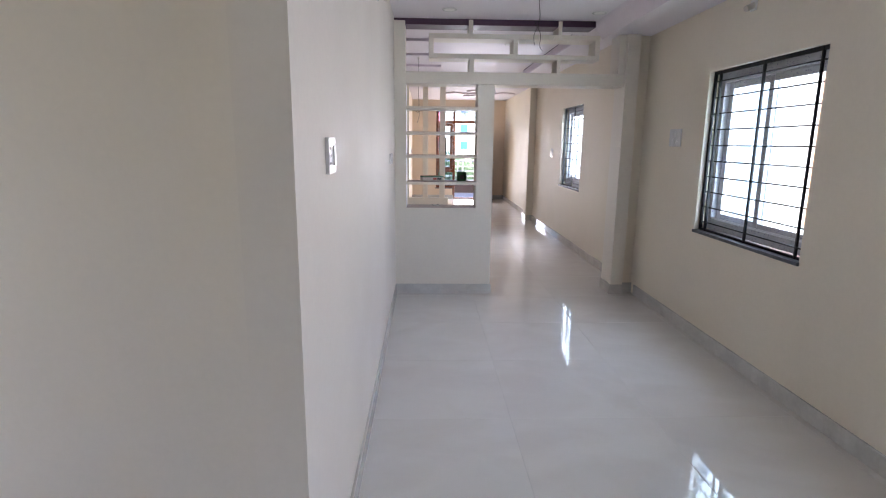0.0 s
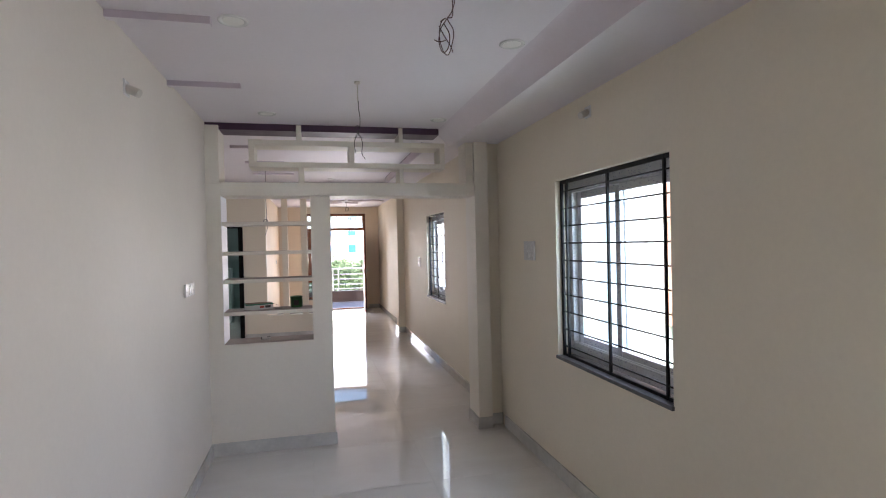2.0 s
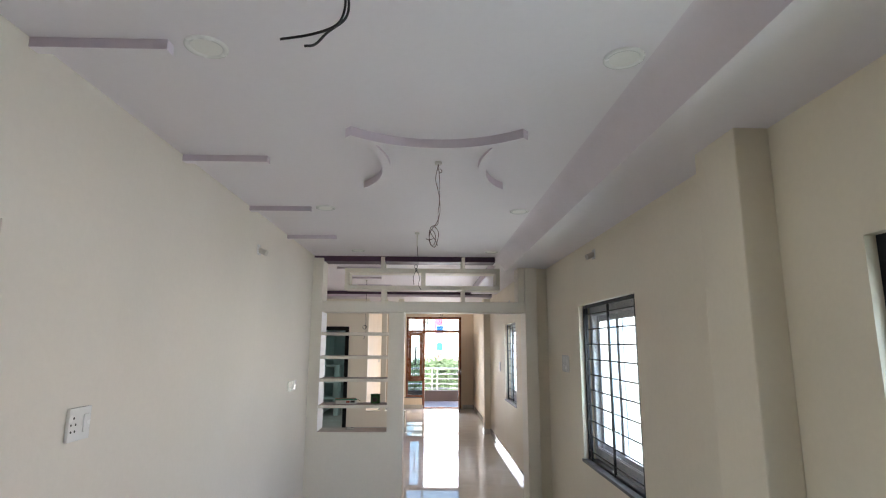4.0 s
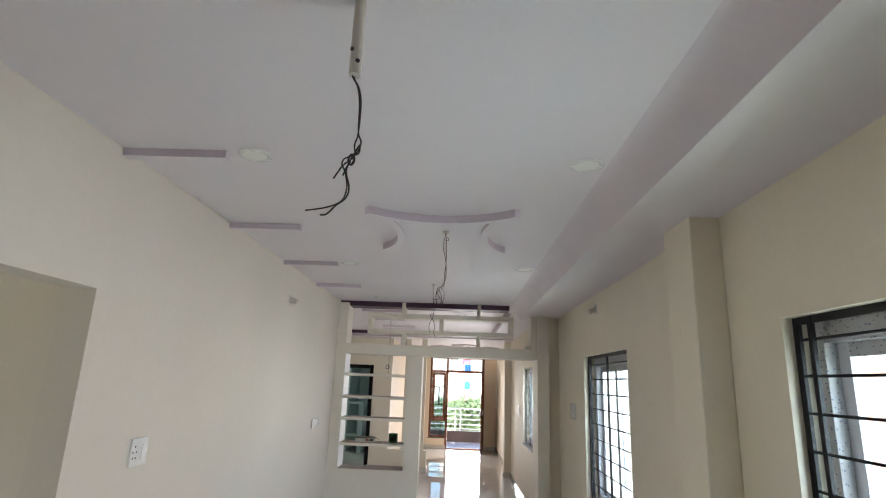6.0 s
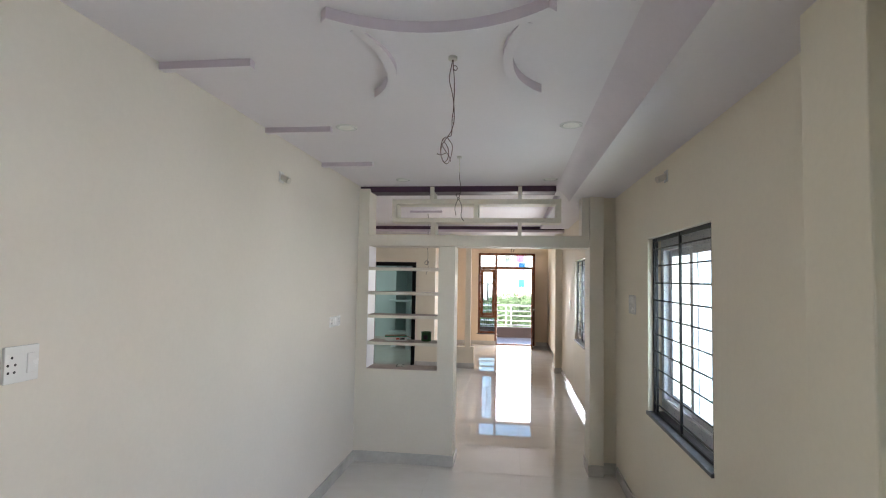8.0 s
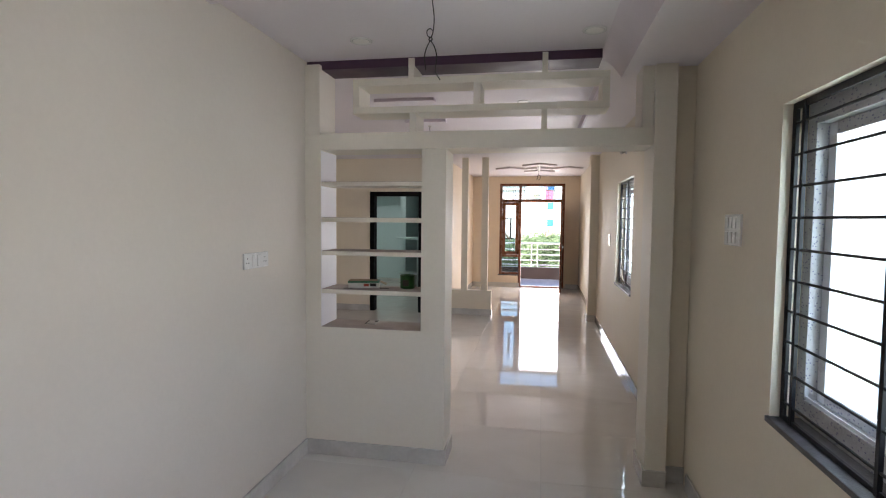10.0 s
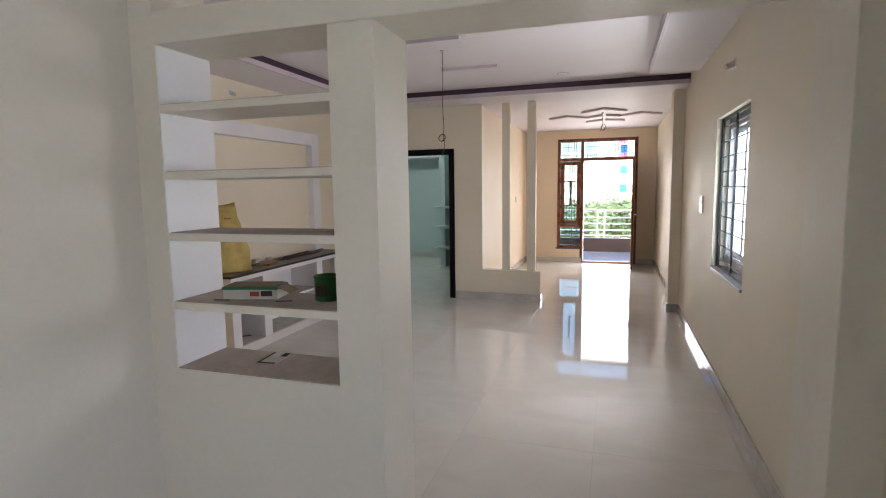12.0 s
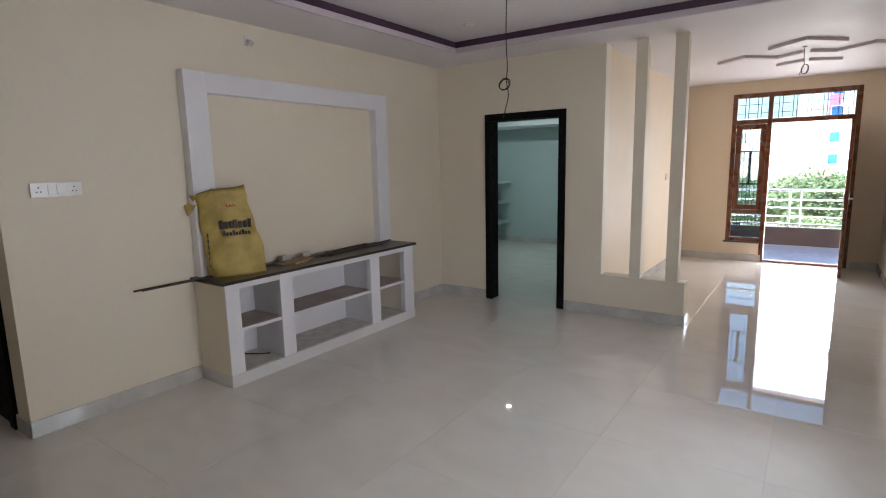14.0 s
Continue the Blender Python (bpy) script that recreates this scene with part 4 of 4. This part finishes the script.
plate("switch_plate", "white six-way switch plate", (XR, 4.655, 1.56), -1, 0.20, 0.145, [], [(-0.085, -0.045, 0.008, 0.06), (-0.035, 0.005, 0.008, 0.06), (0.015, 0.055, 0.008, 0.06), (-0.085, -0.045, -0.06, -0.008), (-0.035, 0.005, -0.06, -0.008), (0.015, 0.055, -0.06, -0.008)])
plate("switch_plate", "white switch plate beside the window", (XR, 9.12, 1.35), -1, 0.15, 0.15, [], [(-0.05, -0.01, 0.01, 0.06), (0.01, 0.05, 0.01, 0.06), (-0.05, -0.01, -0.06, -0.01)])
plate("socket_plate", "white double socket plate", (XT, 6.88, 1.437), 1, 0.26, 0.085, [(-0.09, 0.014), (-0.10, -0.01), (-0.08, -0.01), (0.09, 0.014), (0.08, -0.01), (0.10, -0.01)], [(-0.045, -0.01, -0.028, 0.028), (0.0, 0.04, -0.028, 0.028)])
plate("switch_plate", "small white switch plate", (XF, 13.55, 1.30), 1, 0.09, 0.09, [], [(-0.02, 0.02, -0.03, 0.03)])


def stub(loc, facing, label="ivory conduit stub for a wall light"):
    t = thing("conduit_stub", label, "conduit", loc, rz=0 if facing > 0 else 180, group="conduit stubs")
    part("plate", box_bm(0, 0.006, -0.035, 0.035, -0.035, 0.035, bevel=0.002), PLASTIC, t)
    part("pipe", add_cyl(bmesh.new(), (0.004, 0.0, 0.0), (0.75, -0.2 * facing, -0.35), 0.020, 0.065, 16), PIPE, t, smooth=False)
    part("hole", add_cyl(bmesh.new(), (0.0535, -0.0131 * facing, -0.0231), (0.75, -0.2 * facing, -0.35), 0.014, 0.003, 14), SOCKET, t)


stub((XR, 3.73, 2.395), -1)
stub((XR, 7.95, 2.35), -1)
stub((XL, 3.54, 2.37), 1)
stub((XT, 8.27, 2.50), 1)


# ---- wires hanging from the ceilings ----
def hanging(name, label, at, lines, hook=True, conduit=0.0, knot=None, material=WIRE, r=0.0028, sleeve=0.0):
    t = thing(name, label, "hanging wire", at, group="hanging wires")
    if conduit:
        bm = add_cyl(bmesh.new(), (0, 0, -conduit), (0.0, 0.0, 1), 0.0135, conduit, 18)
        part("pipe", bm, PIPE, t, "ivory pipe")
        for z, a in ((-conduit + 0.03, 0.5), (-conduit + 0.06, -0.6)):
            part("screw_hole", add_cyl(bmesh.new(), (0.0125 * math.sin(a), -0.0125 * math.cos(a), z), (math.sin(a), -math.cos(a), 0), 0.005, 0.003, 10), SOCKET, t)
    elif hook:
        part("hook_box", add_cyl(bmesh.new(), (0, 0, -0.012), (0, 0, 1), 0.018, 0.012, 16), PIPE, t)
    if sleeve:
        part("sleeve", add_cyl(bmesh.new(), (0, 0, -sleeve), (0.0, 0.0, 1), 0.0035, sleeve, 8), PIPE, t, "pale grey sleeve")
    for ln in lines:
        part("wire", add_tube(bmesh.new(), ln, r), material, t, smooth=True)
    if knot:
        bm = bmesh.new()
        kx, ky, kz, kr, kh, turns = knot
        pts = []
        for i in range(turns * 8 + 1):
            a = i * math.tau / 8
            wob = 1 + 0.35 * noise.noise(Vector((i * 0.4, kz, 0)))
            pts.append((kx + kr * wob * math.cos(a), ky + kr * 0.5 * math.sin(a * 1.13), kz + kh * wob * math.sin(a)))
        add_tube(bm, pts, r, 5, 4)
        part("loop", bm, material, t, smooth=True)


# middle of the hall
hanging("ceiling_wire", "thin dark wires hanging in a loose knot from a ceiling hook", (1.18, 2.385, ZC), [
    ((0, 0, 0), (-0.004, 0, -0.033), (-0.013, 0, -0.088), (-0.002, 0.004, -0.14), (0.007, 0, -0.19), (0.009, 0, -0.26), (-0.002, 0, -0.303), (-0.02, 0, -0.33), (-0.038, 0, -0.36), (-0.042, 0.006, -0.395), (-0.03, 0.008, -0.425), (-0.014, 0.004, -0.41), (-0.012, -0.004, -0.375), (-0.028, -0.006, -0.345)),
    ((0.002, 0, 0), (0.002, 0, -0.037), (0.007, 0.003, -0.096), (0.007, 0, -0.20), (0.001, 0.003, -0.25), (0.0, 0, -0.316), (-0.016, 0, -0.327), (0.003, 0.004, -0.36), (-0.003, 0.01, -0.405), (-0.016, 0.006, -0.432), (-0.033, 0, -0.42), (-0.043, -0.004, -0.38), (-0.036, -0.002, -0.34), (-0.022, 0, -0.325), (-0.037, 0.003, -0.335)),
    ((-0.042, 0.0, -0.35), (-0.028, 0.002, -0.375), (-0.008, 0.004, -0.405), (-0.002, 0.0, -0.425)),
    ((-0.058, 0, -0.392), (-0.042, 0, -0.397), (-0.022, 0.002, -0.39)),
    ((0.002, 0, -0.036), (0.012, 0.002, -0.036), (0.018, 0.002, -0.046), (0.012, 0.0, -0.056), (0.004, 0, -0.05))], material=REDWIRE, r=0.0016)
# near the partition
hanging("ceiling_wire", "thin dark wire hanging with a tied loop from the ceiling", (1.037, 4.11, ZC), [
    ((0.003, 0, -0.115), (0.004, 0, -0.16), (0.011, 0, -0.218), (0.009, 0, -0.27), (0.0, 0.002, -0.297), (-0.014, 0.004, -0.294), (-0.018, 0.002, -0.275), (-0.005, 0, -0.266), (0.009, 0, -0.277)),
    ((-0.004, 0, -0.312), (-0.02, 0, -0.345), (-0.027, 0, -0.38), (-0.02, 0, -0.43)),
    ((-0.003, 0, -0.312), (0.014, 0, -0.34), (0.023, 0, -0.38), (0.018, 0, -0.434), (0.038, 0, -0.47))], knot=(-0.003, 0, -0.308, 0.006, 0.008, 2), sleeve=0.125, r=0.0022)
# fan pipe at the back of the hall
hanging("fan_pipe", "ivory fan pipe with knotted black wires hanging from the ceiling", (1.0225, 0.485, ZC + 0.016), [
    ((-0.006, 0, -0.195), (-0.003, 0, -0.21), (0.009, 0, -0.233), (0.016, 0, -0.272), (0.019, 0, -0.341), (0.026, 0, -0.362), (0.023, 0, -0.38), (0.010, 0.003, -0.40), (-0.010, 0.004, -0.418), (-0.027, 0.004, -0.447)),
    ((-0.003, 0.004, -0.195), (0.0, 0.004, -0.212), (0.012, 0.004, -0.235), (0.019, 0.003, -0.275), (0.018, 0.002, -0.345), (0.013, 0, -0.37), (0.017, 0, -0.392), (0.024, 0, -0.388), (0.024, 0.002, -0.37), (0.016, 0.003, -0.383), (0.002, 0.002, -0.415), (-0.007, 0.002, -0.44)),
    ((0.012, -0.003, -0.398), (-0.004, -0.004, -0.404), (-0.010, -0.003, -0.416), (-0.005, -0.002, -0.427), (-0.001, 0, -0.438), (0.004, 0, -0.466), (-0.001, 0, -0.492), (-0.015, 0, -0.505), (-0.045, 0.002, -0.514), (-0.08, 0.004, -0.519)),
    ((0.008, -0.003, -0.41), (0.001, -0.002, -0.425), (0.001, 0.002, -0.44), (0.008, 0.002, -0.465), (0.004, 0.002, -0.489), (-0.018, 0.002, -0.509), (-0.034, 0.003, -0.526), (-0.048, 0.004, -0.528))],
    conduit=0.205, knot=(0.008, 0.0, -0.405, 0.006, 0.012, 2), r=0.0018)
# living room and front room
hanging("ceiling_wire", "thin dark wire with a curled end hanging from the tray ceiling", (0.13, 8.39, ZT), [
    ((0, 0, 0), (0.002, 0, -0.25), (-0.002, 0, -0.5), (0.006, 0, -0.66), (0.0, 0, -0.74), (0.012, 0, -0.82), (-0.008, 0, -0.90), (-0.02, 0, -0.94))], knot=(-0.014, 0, -0.755, 0.028, 0.03, 2))
hanging("ceiling_wire", "short dark wire with a looped end hanging from the ceiling", (1.42, 12.25, ZB), [
    ((0, 0, 0), (0.0, 0, -0.10), (0.004, 0, -0.18), (-0.03, 0, -0.27))], knot=(0.012, 0, -0.22, 0.03, 0.045, 2))


# ---- aqua room beyond the black frame ----
su = thing("wall_shelf", "pale aqua built-in wall shelves", "shelf")
part("side_panel", box_bm(-3.6, -3.3, 13.62, 13.72, 0.0, 1.19), AQUA, su)
for z in (0.40, 0.79, 1.17):
    part("shelf", box_bm(-3.6, -3.28, 13.72, 14.95, z - 0.02, z + 0.02, bevel=0.003), AQUA, su)
su = thing("wall_shelf", "pale aqua built-in wall shelves", "shelf")
part("side_panel", box_bm(-1.60, -1.49, 13.55, 14.95, 0.0, 2.17), AQUA, su)
for z in (0.40, 0.79, 1.17):
    part("shelf", box_bm(-1.62, -1.15, 13.2, 13.55, z - 0.02, z + 0.02, bevel=0.003), AQUA, su)
part("side_panel", box_bm(-1.15, -1.05, 13.2, 13.55, 0.0, 1.19), AQUA, su)
lf = thing("loft_slab", "pale aqua storage loft slab under the ceiling", "loft")
part("slab", box_bm(-3.6, -0.5, 14.2, 14.95, 2.17, 2.25, bevel=0.004), BRIGHT, lf)

# ---- balcony ----
slab("balcony_floor", [(-0.4, XR + 0.2, YD2, 17.05, -0.2, -0.04), (1.005, 2.03, YD + 0.1, YD2, -0.2, -0.01)], SLATE, "blue-grey balcony floor", "balcony")
slab("balcony_parapet", [(-0.4, XR + 0.2, 16.92, 17.05, -0.04, 0.29)], DARKCLAD, "dark brown clad balcony parapet", "parapet", 0.006)
rl = thing("balcony_railing", "brushed steel balcony railing on a dark parapet", "railing")
for z, r in ((0.95, 0.025), (0.78, 0.016), (0.635, 0.016), (0.48, 0.016), (0.345, 0.016)):
    part("rail", add_cyl(bmesh.new(), (-0.35, 16.98, z), (1, 0, 0), r, 2.9, 12), STEEL, rl, smooth=False)
for x in (-0.3, 0.05, 1.25, 1.41, 2.48):
    part("post", add_cyl(bmesh.new(), (x, 16.98, 0.29), (0, 0, 1), 0.02, 0.655, 12), STEEL, rl)

# ---- outdoors ----
GZ = -6.5
bm = bmesh.new()
vs = [bm.verts.new(c) for c in ((-900, -900, GZ), (900, -900, GZ), (900, 1500, GZ), (-900, 1500, GZ))]
bm.faces.new(vs)
tagged(finish("ground", bm, GROUND), "dry grassy ground", "ground", kind="structure")


def house(name, label, x0, x1, y0, y1, z1, material, windows, stripe=None, upper=None):
    h = thing(name, label, "building")
    part("wall", box_bm(x0, x1, y0, y1, GZ, z1), material, h)
    part("roof", box_bm(x0 - 0.4, x1 + 0.4, y0 - 0.4, y1 + 0.4, z1, z1 + 0.5), FACADE, h)
    if upper:
        part("wall_panel", box_bm(upper[0], upper[1], y0 - 0.15, y0, upper[2], upper[3]), GREYFACADE, h, "blue-grey painted upper wall")
    if stripe:
        part("stripe", box_bm(stripe[0], stripe[1], y0 - 0.3, y0, GZ, z1 - 0.2), PINK, h, "pink-red painted stripe")
    for wx, wz, ww, wh, m in windows:
        wn = part("window", box_bm(wx - ww / 2 - 0.12, wx + ww / 2 + 0.12, y0 - 0.36, y0 - 0.02, wz - wh / 2 - 0.12, wz + wh / 2 + 0.12), FACADE, h)
        part("pane", box_bm(wx - ww / 2, wx + ww / 2, y0 - 0.42, y0 - 0.34, wz - wh / 2, wz + wh / 2), m, wn)
    return h


wins = [(3.36, z, 1.25, 1.5, BLUEGLASS) for z in (1.1, 4.5, 8.4, 11.8)] + [(-0.4, 2.7, 1.1, 1.7, BEIGEWIN), (0.5, 6.6, 1.0, 1.0, BEIGEWIN)] + [(x, z, 1.5, 1.6, BLUEGLASS) for x in (8, 12, 16) for z in (1.1, 4.5, 8.4, 11.8)]
house("apartment_building", "white apartment building with a pink stripe and blue windows", -1.6, 22, 110, 124, 16, FACADE, wins, stripe=(2.35, 3.8), upper=(0.8, 2.35, 8.2, 15.5))
house("apartment_building", "pale far apartment building beyond the trees", -24, 3, 135, 150, 9, FACADE, [(x, z, 1.6, 1.6, BEIGEWIN) for x in (-20, -16, -12, -8) for z in (-2, 2, 6)])
nb = house("neighbour_house", "white neighbouring house with a salmon corner bay", 5.3, 11, 7.4, 40, 5.5, FACADE, [])
for y in (8.05, 9.4, 11.2, 14.0, 18.0, 23.0, 29.0):
    part("pilaster", box_bm(5.12, 5.3, y, y + 0.4, GZ, 5.5), GREYFACADE, nb, "blue-grey pilaster")
part("bay", box_bm(5.6, 8.0, 6.6, 7.4, 0.4, 2.6), ORANGE, nb, "salmon painted bay")
house("neighbour_house", "low white neighbouring house nearby", 7.5, 16, -12, 3, 0.2, FACADE, [(9, -1.5, 1.2, 1.4, BLUEGLASS), (12, -1.5, 1.2, 1.4, BLUEGLASS)])


def tree(x, y, top, spread, seed):
    rnd = random.Random(seed)
    t = thing("tree", "broad green tree with a spreading crown", "tree", (x, y, GZ))
    H = top - GZ
    bm = bmesh.new()
    add_tube(bm, ((0, 0, 0), (0.1, 0.05, H * 0.25), (-0.05, 0.1, H * 0.5)), 0.22, 8, 4)
    limbs = []
    for i in range(7):
        a = i * math.tau / 7 + rnd.uniform(-0.3, 0.3)
        e = (spread * 0.7 * math.cos(a), spread * 0.7 * math.sin(a), H * rnd.uniform(0.68, 0.9))
        limbs.append(e)
        add_tube(bm, ((-0.05, 0.1, H * rnd.uniform(0.35, 0.5)), (e[0] * 0.45, e[1] * 0.45, e[2] * 0.8), e), 0.07, 6, 4)
    part("trunk", bm, BARK, t)
    verts, faces = [], []
    clumps = []
    for i in range(70):
        a, rr = rnd.uniform(0, math.tau), spread * math.sqrt(rnd.random())
        h = H * (0.55 + 0.40 * rnd.random() * (1 - 0.45 * (rr / spread) ** 2))
        clumps.append((rr * math.cos(a), rr * math.sin(a), h, rnd.uniform(0.5, 1.0)))
    for cx, cy, cz, cr in clumps:
        for i in range(260):
            d = Vector((rnd.gauss(0, 1), rnd.gauss(0, 1), rnd.gauss(0, 0.7))).normalized() * cr * rnd.random() ** 0.4
            c = Vector((cx, cy, cz)) + d
            u = Vector((rnd.gauss(0, 1), rnd.gauss(0, 1), rnd.gauss(0, 1))).normalized()
            v = u.orthogonal().normalized()
            s = rnd.uniform(0.07, 0.15)
            k = len(verts)
            verts += [c - u * s, c + v * s * 0.5, c + u * s, c - v * s * 0.5]
            faces.append((k, k + 1, k + 2, k + 3))
    me = bpy.data.meshes.new("crown")
    me.from_pydata(verts, [], faces)
    me.materials.append(LEAF)
    ob = new("crown", me)
    ob.parent = t
    ob["kind"] = "stuff"


for i, (x, y, top, sp) in enumerate(((0.4, 46, 1.2, 3.2), (4.6, 50, 1.0, 3.4), (-3.2, 52, 0.2, 3.4), (8.8, 54, 0.9, 3.6), (-7.6, 58, 1.0, 3.8), (2.2, 38, -1.6, 2.6), (-1.6, 36, -2.6, 2.4), (6.4, 36, -2.4, 2.4), (13, 52, 0.6, 3.6), (7.2, 4.6, 0.9, 1.5))):
    tree(x, y, top, sp, i + 3)


# ---- floor tiles, last ----
floor = slab("floor", [(-3.8, XR + 0.1, YB - 0.1, 14.95, -0.15, -0.0012)], GROUT, "off-white polished vitrified tile floor", "floor")
TS, TX, TY = 0.8, 0.715 - 0.8 * 6, 2.80 - 0.8 * 7
tile_cache = {}


def tile(x0, x1, y0, y1):
    key = (round(x1 - x0, 3), round(y1 - y0, 3))
    if key not in tile_cache:
        g = 0.0007
        bm = box_bm(g, key[0] - g, g, key[1] - g, -0.01, 0.0)
        top = [e for e in bm.edges if all(abs(v.co.z) < 1e-6 for v in e.verts)]
        bmesh.ops.bevel(bm, geom=top, offset=0.0006, segments=1, affect="EDGES")
        me = bpy.data.meshes.new("tile")
        bmesh.ops.recalc_face_normals(bm, faces=bm.faces)
        bm.to_mesh(me)
        bm.free()
        me.materials.append(TILE)
        tile_cache[key] = me
    ob = new("tile", tile_cache[key])
    ob.location = (x0, y0, 0)
    ob.parent = floor


FX0, FX1, FY0, FY1 = -3.7, XR, YB, 14.92
for i in range(12):
    for j in range(24):
        a, b = max(FX0, TX + i * TS), min(FX1, TX + (i + 1) * TS)
        c, d = max(FY0, TY + j * TS), min(FY1, TY + (j + 1) * TS)
        inside = b > XL - 0.16 or (d > YP and b > XT - 0.3) or (d > YN2) or (d < 2.3) or (5.4 < d < 7.4)
        if b - a > 0.03 and d - c > 0.03 and inside:
            tile(a, b, c, d)
